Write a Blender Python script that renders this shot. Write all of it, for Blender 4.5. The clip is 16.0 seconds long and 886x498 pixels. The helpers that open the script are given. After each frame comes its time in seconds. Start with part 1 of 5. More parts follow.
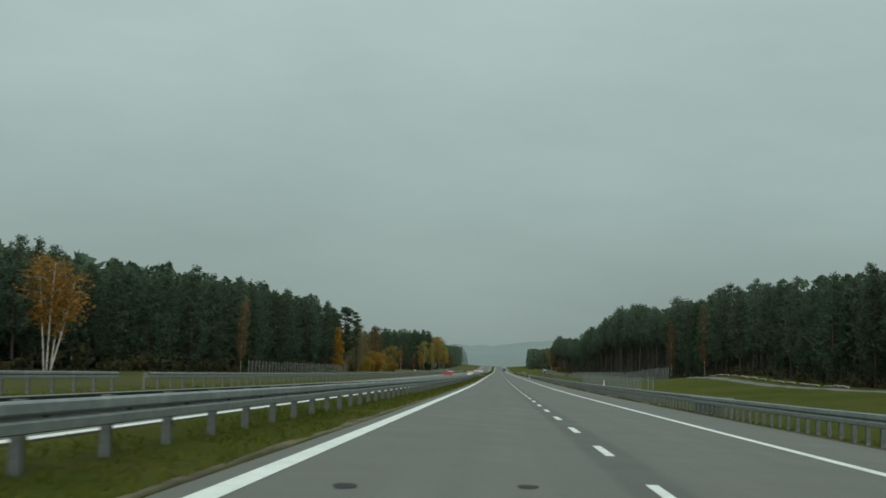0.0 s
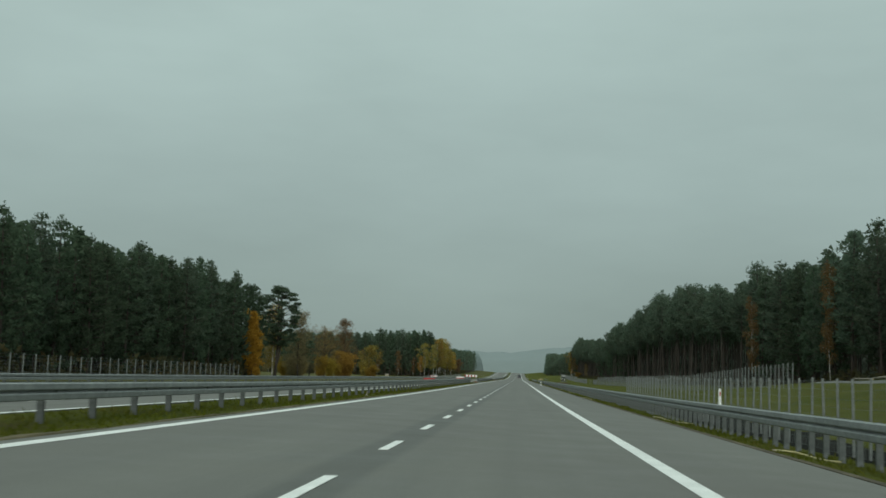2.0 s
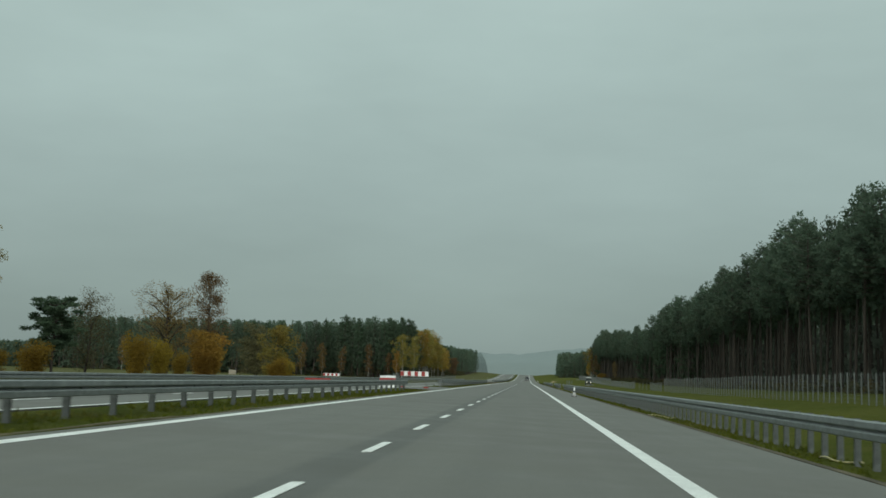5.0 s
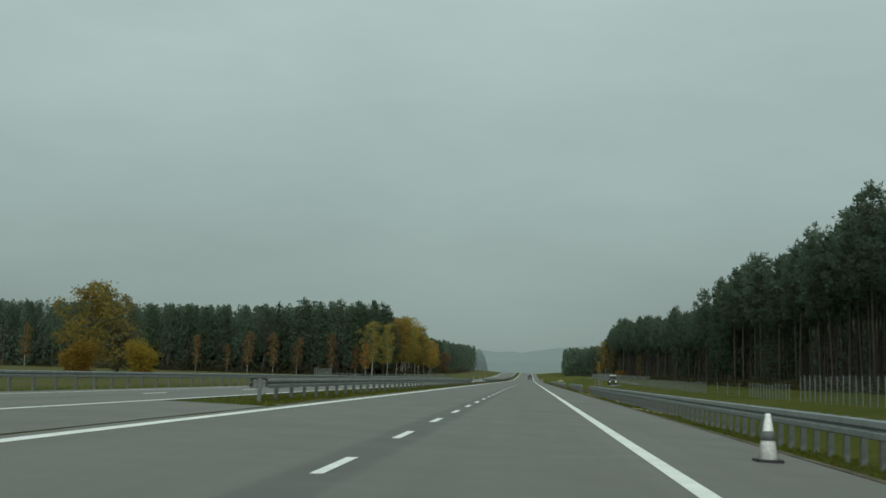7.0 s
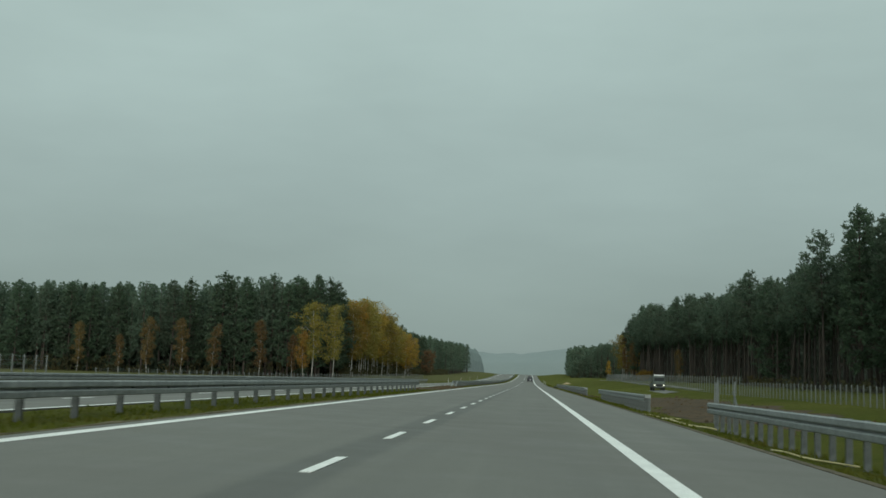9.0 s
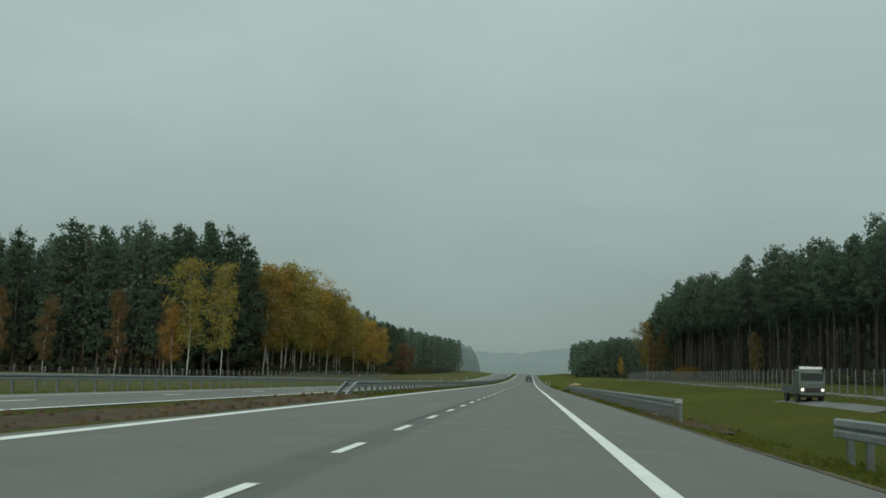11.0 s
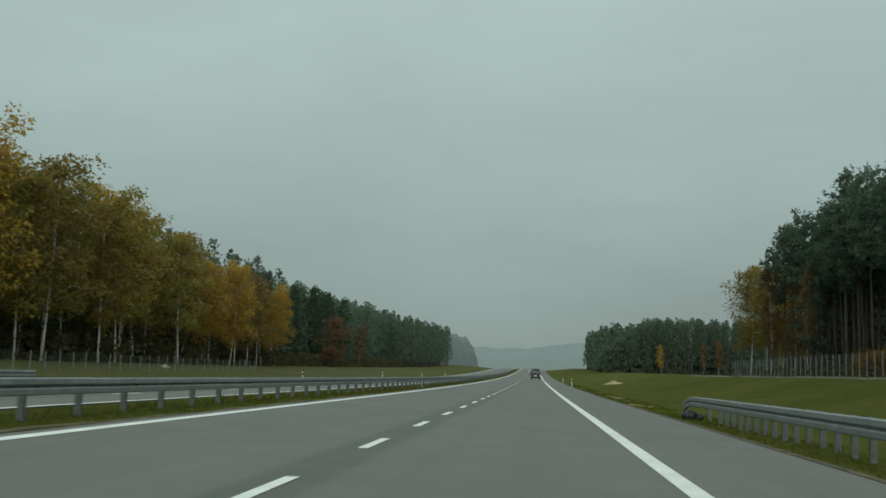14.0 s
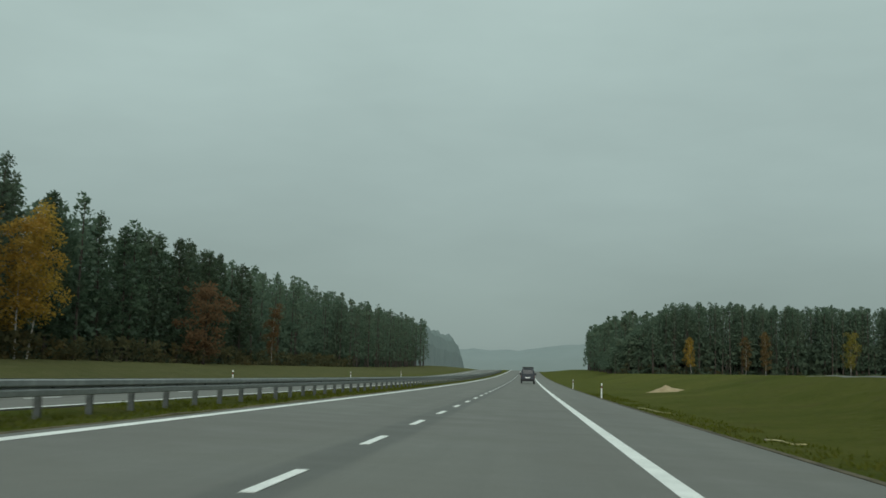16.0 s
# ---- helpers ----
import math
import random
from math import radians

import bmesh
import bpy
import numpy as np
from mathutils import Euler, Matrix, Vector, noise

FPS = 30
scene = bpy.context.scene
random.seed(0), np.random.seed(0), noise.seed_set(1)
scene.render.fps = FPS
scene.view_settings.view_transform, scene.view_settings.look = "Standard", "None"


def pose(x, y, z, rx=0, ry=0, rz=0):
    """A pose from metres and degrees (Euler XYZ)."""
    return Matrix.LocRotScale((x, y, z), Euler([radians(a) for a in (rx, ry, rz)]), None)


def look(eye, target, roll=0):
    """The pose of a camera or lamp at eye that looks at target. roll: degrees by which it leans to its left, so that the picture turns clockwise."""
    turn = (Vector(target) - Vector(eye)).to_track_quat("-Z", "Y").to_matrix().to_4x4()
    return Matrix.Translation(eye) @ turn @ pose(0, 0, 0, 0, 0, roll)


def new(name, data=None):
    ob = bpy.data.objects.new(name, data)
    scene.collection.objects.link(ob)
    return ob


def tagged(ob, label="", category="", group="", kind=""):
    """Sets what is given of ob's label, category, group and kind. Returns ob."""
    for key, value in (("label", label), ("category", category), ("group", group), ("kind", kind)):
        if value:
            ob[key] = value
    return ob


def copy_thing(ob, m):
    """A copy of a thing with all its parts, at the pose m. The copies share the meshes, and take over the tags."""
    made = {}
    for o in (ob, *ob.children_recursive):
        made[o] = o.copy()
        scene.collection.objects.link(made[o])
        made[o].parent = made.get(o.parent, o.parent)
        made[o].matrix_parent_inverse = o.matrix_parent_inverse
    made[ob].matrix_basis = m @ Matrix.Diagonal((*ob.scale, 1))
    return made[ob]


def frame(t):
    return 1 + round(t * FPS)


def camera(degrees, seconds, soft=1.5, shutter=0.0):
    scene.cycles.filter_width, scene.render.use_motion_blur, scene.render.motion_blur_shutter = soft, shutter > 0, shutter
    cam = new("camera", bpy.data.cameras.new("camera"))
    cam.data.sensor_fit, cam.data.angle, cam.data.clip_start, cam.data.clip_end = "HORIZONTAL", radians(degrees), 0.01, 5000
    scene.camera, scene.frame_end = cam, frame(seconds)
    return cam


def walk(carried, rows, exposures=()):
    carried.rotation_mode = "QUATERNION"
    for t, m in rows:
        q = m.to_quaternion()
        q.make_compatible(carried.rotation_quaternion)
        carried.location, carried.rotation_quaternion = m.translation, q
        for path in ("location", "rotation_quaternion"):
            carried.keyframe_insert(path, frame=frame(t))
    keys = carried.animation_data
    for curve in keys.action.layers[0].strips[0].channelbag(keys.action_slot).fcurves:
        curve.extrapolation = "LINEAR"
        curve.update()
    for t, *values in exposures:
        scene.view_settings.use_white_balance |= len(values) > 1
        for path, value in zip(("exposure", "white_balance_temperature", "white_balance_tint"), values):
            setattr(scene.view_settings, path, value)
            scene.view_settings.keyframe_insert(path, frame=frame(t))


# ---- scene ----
cam = camera(43.3, 16.0, soft=1.6, shutter=0.12)
PATH = [  # seconds, x, y, z, pitch, roll, yaw
    (0, -1.612, 0.00, 1.072, 6.38, -1.88, 2.79),
    (0.5, -0.578, 15.28, 1.041, 6.32, -1.51, 1.28),
    (1, 0.595, 31.46, 1.006, 6.62, -1.27, 1.47),
    (1.5, 1.405, 47.09, 0.982, 6.65, -1.48, 2.49),
    (2, 1.807, 65.04, 0.970, 6.69, -1.67, 3.84),
    (2.5, 1.919, 81.20, 0.966, 6.68, -1.73, 4.28),
    (3, 1.917, 98.84, 0.967, 6.59, -1.66, 4.62),
    (3.5, 1.898, 115.45, 0.967, 6.53, -1.59, 5.07),
    (4, 1.877, 134.37, 0.968, 6.47, -1.66, 4.77),
    (4.5, 1.934, 150.92, 0.966, 6.51, -1.70, 4.48),
    (5, 1.998, 168.96, 0.964, 6.57, -1.72, 4.25),
    (7.5, 2.013, 254.71, 0.964, 6.49, -1.72, 4.41),
    (8, 2.050, 273.21, 0.963, 6.55, -1.73, 4.31),
    (8.5, 2.125, 289.32, 0.960, 6.58, -1.71, 4.15),
    (9, 2.181, 307.12, 0.959, 6.61, -1.69, 4.40),
    (11.5, 2.420, 393.38, 0.951, 6.63, -1.55, 4.42),
    (12, 2.445, 412.54, 0.951, 6.61, -1.57, 4.62),
    (12.5, 2.370, 429.53, 0.953, 6.63, -1.65, 4.65),
    (13, 2.318, 447.96, 0.954, 6.52, -1.62, 4.75),
    (13.5, 2.252, 464.75, 0.956, 6.50, -1.61, 4.75),
    (14, 2.173, 483.76, 0.959, 6.44, -1.58, 4.67),
    (14.5, 2.123, 500.45, 0.960, 6.44, -1.62, 4.73),
    (15, 2.114, 518.45, 0.961, 6.40, -1.59, 4.57),
    (15.5, 2.143, 534.78, 0.960, 6.46, -1.55, 4.45),
    (16, 2.195, 553.56, 0.958, 6.50, -1.46, 4.27),
]


def fall(y):
    """Slope of the road at y: gently down into the level stretch, later up a long rise that eases off."""
    rise = 4.4e-5 * (min(max(y, 520.0), 920.0) - 520) * min(1.0, max(0.0, (1080 - y) / 160))
    return rise - 0.005 * min(1.0, max(0.0, (150 - y) / 100))


def dip(y):
    """Height of the road's profile at y over its level stretch."""
    start = 0.005 * (max(0.0, 50 - y) + min(100.0, max(0.0, 150 - y)) ** 2 / 200)
    climb, crest = min(max(y, 520.0), 920.0) - 520, min(max(y, 920.0), 1080.0) - 920
    return start + 2.2e-5 * climb ** 2 + 0.0176 * (crest - crest ** 2 / 320)


walk(cam, [(t, pose(x, y, z + dip(y), 90 + p + math.degrees(fall(y)), r, w)) for t, x, y, z, p, r, w in PATH])

# ---- world, sun ----
world = bpy.data.worlds.new("overcast_sky")
scene.world = world
world.use_nodes = True
wt = world.node_tree
wt.nodes.clear()


def wnode(kind, **kw):
    n = wt.nodes.new(kind)
    for k, v in kw.items():
        n.inputs[k].default_value = v
    return n


w_out = wnode("ShaderNodeOutputWorld")
w_bg = wnode("ShaderNodeBackground", Strength=1.02)
w_sky = wnode("ShaderNodeTexSky")
w_sky.sky_type = "NISHITA"
w_sky.sun_disc = False
w_sky.sun_elevation, w_sky.sun_rotation = radians(20), radians(182)
w_sky.dust_density = 4.0
w_scale = wnode("ShaderNodeVectorMath")
w_scale.operation = "SCALE"
w_scale.inputs["Scale"].default_value = 0.08
w_co = wnode("ShaderNodeTexCoord")
w_sep = wnode("ShaderNodeSeparateXYZ")
w_ramp = wnode("ShaderNodeValToRGB")
ramp = w_ramp.color_ramp
ramp.elements[0].position, ramp.elements[0].color = 0.0, (0.230, 0.296, 0.278, 1)
ramp.elements[1].position, ramp.elements[1].color = 1.0, (0.700, 0.856, 0.823, 1)
for p, c in ((0.06, (0.262, 0.340, 0.321, 1)), (0.16, (0.330, 0.427, 0.406, 1)), (0.30, (0.408, 0.528, 0.499, 1)), (0.42, (0.477, 0.605, 0.576, 1))):
    e = ramp.elements.new(p)
    e.color = c
w_map = wnode("ShaderNodeMapping")
w_map.inputs["Scale"].default_value = (2.0, 2.0, 6.5)
w_map.inputs["Rotation"].default_value = (0.0, 0.12, 0.3)
w_noise = wnode("ShaderNodeTexNoise", Scale=1.4, Detail=5.0, Roughness=0.55)
w_tone = wnode("ShaderNodeMapRange")
for k, v in (("From Min", 0.3), ("From Max", 0.72), ("To Min", 0.925), ("To Max", 1.085)):
    w_tone.inputs[k].default_value = v
w_mul = wnode("ShaderNodeVectorMath")
w_mul.operation = "SCALE"
w_mix = wnode("ShaderNodeMixRGB", Fac=0.93)
for a, b in ((w_co.outputs["Generated"], w_sep.inputs[0]), (w_sep.outputs["Z"], w_ramp.inputs[0]), (w_co.outputs["Generated"], w_map.inputs[0]),
             (w_map.outputs[0], w_noise.inputs["Vector"]), (w_noise.outputs[0], w_tone.inputs["Value"]), (w_ramp.outputs[0], w_mul.inputs[0]),
             (w_tone.outputs[0], w_mul.inputs["Scale"]), (w_sky.outputs[0], w_scale.inputs[0]), (w_scale.outputs[0], w_mix.inputs["Color1"]),
             (w_mul.outputs[0], w_mix.inputs["Color2"]), (w_mix.outputs[0], w_bg.inputs[0]), (w_bg.outputs[0], w_out.inputs[0])):
    wt.links.new(a, b)

sun = new("sun", bpy.data.lights.new("sun", "SUN"))
sun.data.energy, sun.data.angle, sun.data.color = 1.95, radians(50), (0.95, 1.0, 0.93)
sun.matrix_world = look((60, -900, 437), (0, 300, 0))


# ---- materials ----
def material(name, color, rough=0.7, metal=0.0, spec=0.3):
    m = bpy.data.materials.new(name)
    m.use_nodes = True
    b = m.node_tree.nodes["Principled BSDF"]
    b.inputs["Base Color"].default_value = (*color, 1)
    b.inputs["Roughness"].default_value, b.inputs["Metallic"].default_value = rough, metal
    b.inputs["Specular IOR Level"].default_value = spec
    return m


def add(m, kind, **kw):
    n = m.node_tree.nodes.new(kind)
    for k, v in kw.items():
        n.inputs[k.replace("_", " ")].default_value = v
    return n


def wire(m, a, b):
    m.node_tree.links.new(a, b)


def bsdf(m):
    return m.node_tree.nodes["Principled BSDF"]


def coords(m, scale=(1, 1, 1), source="Object"):
    c, mp = add(m, "ShaderNodeTexCoord"), add(m, "ShaderNodeMapping")
    mp.inputs["Scale"].default_value = scale
    wire(m, c.outputs[source], mp.inputs[0])
    return mp.outputs[0]


def noise_of(m, vector, scale, detail=4.0, rough=0.6):
    n = add(m, "ShaderNodeTexNoise", Scale=scale, Detail=detail, Roughness=rough)
    wire(m, vector, n.inputs["Vector"])
    return n.outputs[0]


def span(m, value, a, b, lo, hi):
    r = add(m, "ShaderNodeMapRange", From_Min=a, From_Max=b, To_Min=lo, To_Max=hi)
    wire(m, value, r.inputs["Value"])
    return r.outputs[0]


def blend(m, fac, one, two, mode="MIX"):
    n = add(m, "ShaderNodeMixRGB")
    n.blend_type = mode
    for s, v in ((n.inputs["Fac"], fac), (n.inputs["Color1"], one), (n.inputs["Color2"], two)):
        if isinstance(v, (int, float)):
            s.default_value = v
        elif isinstance(v, tuple):
            s.default_value = (*v, 1)
        else:
            wire(m, v, s)
    return n.outputs[0]


def bump(m, height, strength, distance):
    n = add(m, "ShaderNodeBump", Strength=strength, Distance=distance)
    wire(m, height, n.inputs["Height"])
    wire(m, n.outputs[0], bsdf(m).inputs["Normal"])


def math_of(m, op, a, b):
    n = m.node_tree.nodes.new("ShaderNodeMath")
    n.operation = op
    for s, v in zip(n.inputs, (a, b)):
        if isinstance(v, (int, float)):
            s.default_value = v
        else:
            wire(m, v, s)
    return n.outputs[0]


def two_tone(name, dark, light, scale=3.0, rough=0.7, metal=0.0, stretch=(1, 1, 1), relief=0.0, fine=40.0, source="Object", lo=0.35, hi=0.65):
    m = material(name, light, rough, metal)
    v = coords(m, stretch, source)
    big, small = noise_of(m, v, scale), noise_of(m, v, fine, 3.0)
    c = blend(m, span(m, big, lo, hi, 0, 1), dark, light)
    c = blend(m, 0.5, c, blend(m, span(m, small, 0.3, 0.7, 0, 1), (0.55, 0.55, 0.55), (1.3, 1.3, 1.3)), "MULTIPLY") if fine else c
    wire(m, c, bsdf(m).inputs["Base Color"])
    wire(m, span(m, big, 0.3, 0.7, rough - 0.08, rough + 0.1), bsdf(m).inputs["Roughness"])
    if relief:
        bump(m, small, 0.6, relief)
    return m


def asphalt_material(name, joint):
    """Worn grey asphalt: grit, mottling, long wheel streaks and a dark sealed joint along the lane line."""
    m = material(name, (0.15, 0.155, 0.145), 0.62)
    v = coords(m)
    grit = noise_of(m, v, 55.0, 3.0, 0.7)
    mottle = noise_of(m, v, 0.55, 5.0)
    streak = noise_of(m, coords(m, (1.6, 0.02, 1)), 1.0, 4.0)
    c = blend(m, span(m, mottle, 0.3, 0.7, 0, 1), (0.111, 0.110, 0.095), (0.143, 0.142, 0.123))
    c = blend(m, span(m, streak, 0.35, 0.68, 0, 0.7), c, (0.155, 0.153, 0.132))
    c = blend(m, 0.75, c, blend(m, span(m, grit, 0.25, 0.75, 0, 1), (0.6, 0.6, 0.6), (1.35, 1.35, 1.35)), "MULTIPLY")
    c = blend(m, span(m, noise_of(m, coords(m, (1, 0.35, 1)), 0.21, 3.0), 0.42, 0.62, 0, 0.55), c, (0.122, 0.117, 0.102))
    sep = add(m, "ShaderNodeSeparateXYZ")
    wire(m, v, sep.inputs[0])
    wob = noise_of(m, coords(m, (1, 0.12, 1)), 1.0, 4.0)
    off = math_of(m, "ABSOLUTE", math_of(m, "SUBTRACT", math_of(m, "ADD", sep.outputs["X"], math_of(m, "MULTIPLY", wob, 0.22)), joint + 0.11), 0)
    band = span(m, off, 0.26, 0.40, 0.55, 0.0)
    c = blend(m, band, c, (0.070, 0.072, 0.065))
    wire(m, c, bsdf(m).inputs["Base Color"])
    wire(m, span(m, mottle, 0.3, 0.7, 0.55, 0.72), bsdf(m).inputs["Roughness"])
    bump(m, grit, 0.35, 0.01)
    return m


def foliage(name, dark, light, warm=None, share=0.0):
    """Leaves or needles: each tuft its own tone, each tree a little different."""
    m = material(name, light, 0.8, 0.0, 0.12)
    geo, info = add(m, "ShaderNodeNewGeometry"), add(m, "ShaderNodeObjectInfo")
    c = blend(m, geo.outputs["Random Per Island"], dark, light)
    if warm:
        n = noise_of(m, coords(m, (1, 1, 1), "Object"), 0.35, 2.0)
        c = blend(m, span(m, n, 0.5 - share, 0.85 - share, 0, 1), c, warm)
    tone = span(m, info.outputs["Random"], 0, 1, 0.8, 1.2)
    hsv = add(m, "ShaderNodeHueSaturation")
    wire(m, tone, hsv.inputs["Value"])
    wire(m, span(m, info.outputs["Random"], 0, 1, 0.485, 0.515), hsv.inputs["Hue"])
    wire(m, c, hsv.inputs["Color"])
    wire(m, hsv.outputs[0], bsdf(m).inputs["Base Color"])
    thin = add(m, "ShaderNodeBsdfTranslucent")
    wire(m, hsv.outputs[0], thin.inputs["Color"])
    mix = add(m, "ShaderNodeMixShader", Fac=0.5)
    wire(m, bsdf(m).outputs[0], mix.inputs[1])
    wire(m, thin.outputs[0], mix.inputs[2])
    wire(m, mix.outputs[0], m.node_tree.nodes["Material Output"].inputs["Surface"])
    return m


def ground_material():
    """Late-autumn grass, with straw, bare soil and darker moss in patches."""
    m = material("grass_ground", (0.07, 0.08, 0.02), 0.95, 0.0, 0.03)
    v = coords(m)
    big, mid, fine = noise_of(m, v, 0.09, 4.0), noise_of(m, v, 0.8, 5.0), noise_of(m, v, 22.0, 4.0, 0.7)
    c = blend(m, span(m, big, 0.35, 0.65, 0, 1), (0.060, 0.074, 0.013), (0.099, 0.103, 0.023))
    c = blend(m, span(m, mid, 0.46, 0.68, 0, 0.7), c, (0.099, 0.095, 0.027))
    c = blend(m, span(m, noise_of(m, v, 2.6, 4.0), 0.5, 0.66, 0, 0.7), c, (0.050, 0.062, 0.010))
    c = blend(m, span(m, noise_of(m, v, 0.23, 5.0), 0.56, 0.72, 0, 0.6), c, (0.084, 0.066, 0.028))
    sep = add(m, "ShaderNodeSeparateXYZ")
    wire(m, v, sep.inputs[0])
    # Left of the road the grass greys and pales: haze put into its colour.
    field = span(m, math_of(m, "ADD", sep.outputs["X"], math_of(m, "MULTIPLY", big, 6.0)), -14.5, -18.5, 0.0, 0.6)
    c = blend(m, field, c, blend(m, span(m, mid, 0.3, 0.7, 0, 1), (0.078, 0.080, 0.038), (0.128, 0.118, 0.066)))
    c = blend(m, 0.85, c, blend(m, span(m, fine, 0.25, 0.75, 0, 1), (0.55, 0.55, 0.55), (1.55, 1.55, 1.55)), "MULTIPLY")
    wire(m, c, bsdf(m).inputs["Base Color"])
    bump(m, fine, 0.9, 0.06)
    return m


M_ASPHALT = asphalt_material("asphalt", 0.0)
M_ASPHALT_FAR = asphalt_material("asphalt_opposite", -10.6)
M_PAINT = two_tone("road_paint", (0.72, 0.73, 0.69), (0.86, 0.87, 0.83), 2.0, 0.55, fine=60.0)
M_GROUND = ground_material()
M_STRAW = two_tone("dry_straw_dirt", (0.062, 0.052, 0.026), (0.165, 0.138, 0.078), 1.1, 0.95, relief=0.02, fine=9.0, lo=0.3, hi=0.7)
M_SOIL = two_tone("bare_soil", (0.034, 0.024, 0.012), (0.095, 0.062, 0.030), 1.6, 0.97, relief=0.05, fine=8.0)
M_VERGE = two_tone("verge_dirt", (0.050, 0.042, 0.026), (0.130, 0.108, 0.068), 1.6, 0.95, relief=0.01, fine=25.0)
M_DARK_STRIP = two_tone("near_black_ground", (0.010, 0.011, 0.010), (0.026, 0.026, 0.022), 1.2, 0.92, relief=0.02, fine=7.0)
bsdf(M_DARK_STRIP).inputs["Specular IOR Level"].default_value = 0.02
M_GRAVEL = two_tone("service_gravel", (0.13, 0.13, 0.122), (0.20, 0.20, 0.19), 0.8, 0.9, relief=0.01, fine=18.0)
M_ZINC = two_tone("galvanised_steel", (0.19, 0.208, 0.205), (0.275, 0.295, 0.29), 1.4, 0.55, 0.2, fine=9.0)
M_POST = two_tone("zinc_post", (0.095, 0.107, 0.104), (0.145, 0.160, 0.156), 2.0, 0.65, 0.2, fine=11.0)
M_FENCE = two_tone("dull_zinc_fence", (0.13, 0.145, 0.14), (0.20, 0.215, 0.205), 2.0, 0.7, 0.1, fine=11.0)
M_WIRE = material("fence_wire", (0.15, 0.17, 0.165), 0.65, 0.2)
M_PINE = foliage("pine_needles", (0.058, 0.088, 0.056), (0.088, 0.126, 0.076))
M_PINE_WOOD = foliage("pine_needles_forest", (0.084, 0.122, 0.086), (0.106, 0.148, 0.100), (0.112, 0.132, 0.084), 0.02)
M_PINE_BARK = two_tone("pine_bark", (0.046, 0.039, 0.034), (0.086, 0.066, 0.054), 1.2, 0.9, stretch=(3, 3, 0.5), relief=0.02, fine=9.0)
M_TALL_BARK = two_tone("pine_bark_orange", (0.044, 0.040, 0.035), (0.088, 0.071, 0.058), 1.2, 0.9, stretch=(3, 3, 0.5), relief=0.02, fine=9.0)
M_BIRCH_BARK = two_tone("birch_bark", (0.085, 0.08, 0.072), (0.42, 0.405, 0.37), 2.2, 0.7, stretch=(1.2, 1.2, 2.2), fine=12.0, lo=0.36, hi=0.46)
M_DARK_BARK = two_tone("dark_bark", (0.03, 0.025, 0.02), (0.075, 0.062, 0.05), 2.0, 0.9, stretch=(3, 3, 0.6), relief=0.02, fine=10.0)
M_BIRCH = foliage("birch_leaves", (0.275, 0.172, 0.038), (0.395, 0.250, 0.052), (0.400, 0.212, 0.042), 0.03)
M_BIRCH_GREEN = foliage("birch_leaves_olive", (0.185, 0.158, 0.042), (0.275, 0.228, 0.058), (0.320, 0.210, 0.048), 0.03)
M_RUST = foliage("rust_leaves", (0.140, 0.096, 0.046), (0.215, 0.142, 0.062))
M_GOLD = foliage("golden_leaves", (0.300, 0.160, 0.024), (0.420, 0.225, 0.034))
M_SHRUB = foliage("shrub_leaves", (0.19, 0.125, 0.022), (0.28, 0.180, 0.030))
M_RED = foliage("dull_red_leaves", (0.115, 0.072, 0.042), (0.175, 0.098, 0.056))
M_THIN = foliage("sparse_olive_leaves", (0.085, 0.08, 0.04), (0.17, 0.15, 0.08))
M_PALE = foliage("pale_olive_leaves", (0.180, 0.155, 0.078), (0.280, 0.232, 0.115))
M_BRUSH = foliage("undergrowth", (0.048, 0.052, 0.028), (0.095, 0.088, 0.045), (0.12, 0.08, 0.03), 0.0)
# Understorey green made pale, standing in for haze between the trunks.
M_YOUNG = foliage("understorey_leaves_paled", (0.170, 0.200, 0.165), (0.230, 0.260, 0.210))
M_GRASS = foliage("grass_blades", (0.066, 0.078, 0.008), (0.108, 0.118, 0.014), (0.15, 0.125, 0.035), 0.0)
M_RED_PAINT = two_tone("red_reflective", (0.24, 0.028, 0.024), (0.34, 0.045, 0.038), 3.0, 0.45, fine=20.0)
M_WHITE = two_tone("white_plastic", (0.62, 0.63, 0.62), (0.78, 0.79, 0.78), 3.0, 0.5, fine=20.0)
M_YELLOW_PIPE = two_tone("pale_yellow_pipe", (0.40, 0.34, 0.16), (0.58, 0.52, 0.28), 3.0, 0.55, fine=20.0)
M_BLACK = two_tone("black_rubber", (0.012, 0.012, 0.013), (0.03, 0.03, 0.032), 4.0, 0.7, fine=20.0)
M_SAND = two_tone("heaped_sand", (0.30, 0.22, 0.12), (0.42, 0.33, 0.20), 1.5, 0.95, relief=0.02, fine=15.0)
M_LOG = two_tone("pale_log", (0.20, 0.17, 0.13), (0.38, 0.34, 0.27), 2.0, 0.85, fine=15.0)
M_CARPAINT = two_tone("dark_blue_car_paint", (0.014, 0.020, 0.028), (0.022, 0.030, 0.040), 2.0, 0.42, 0.0, fine=0)
M_CARGLASS = material("tinted_glass", (0.02, 0.025, 0.03), 0.08, 0.0, 0.4)
M_DULLGLASS = material("dusty_glass", (0.03, 0.035, 0.035), 0.55, 0.0, 0.12)
M_TAIL = material("tail_lamp_red", (0.07, 0.010, 0.010), 0.4)
M_TRUCK = two_tone("dark_green_truck_paint", (0.05, 0.065, 0.055), (0.085, 0.105, 0.09), 2.0, 0.45, fine=0)
M_HEADLIGHT = material("lit_headlight", (0.9, 0.9, 0.8), 0.3)
bsdf(M_HEADLIGHT).inputs["Emission Color"].default_value = (1.0, 0.93, 0.72, 1)
bsdf(M_HEADLIGHT).inputs["Emission Strength"].default_value = 1.8


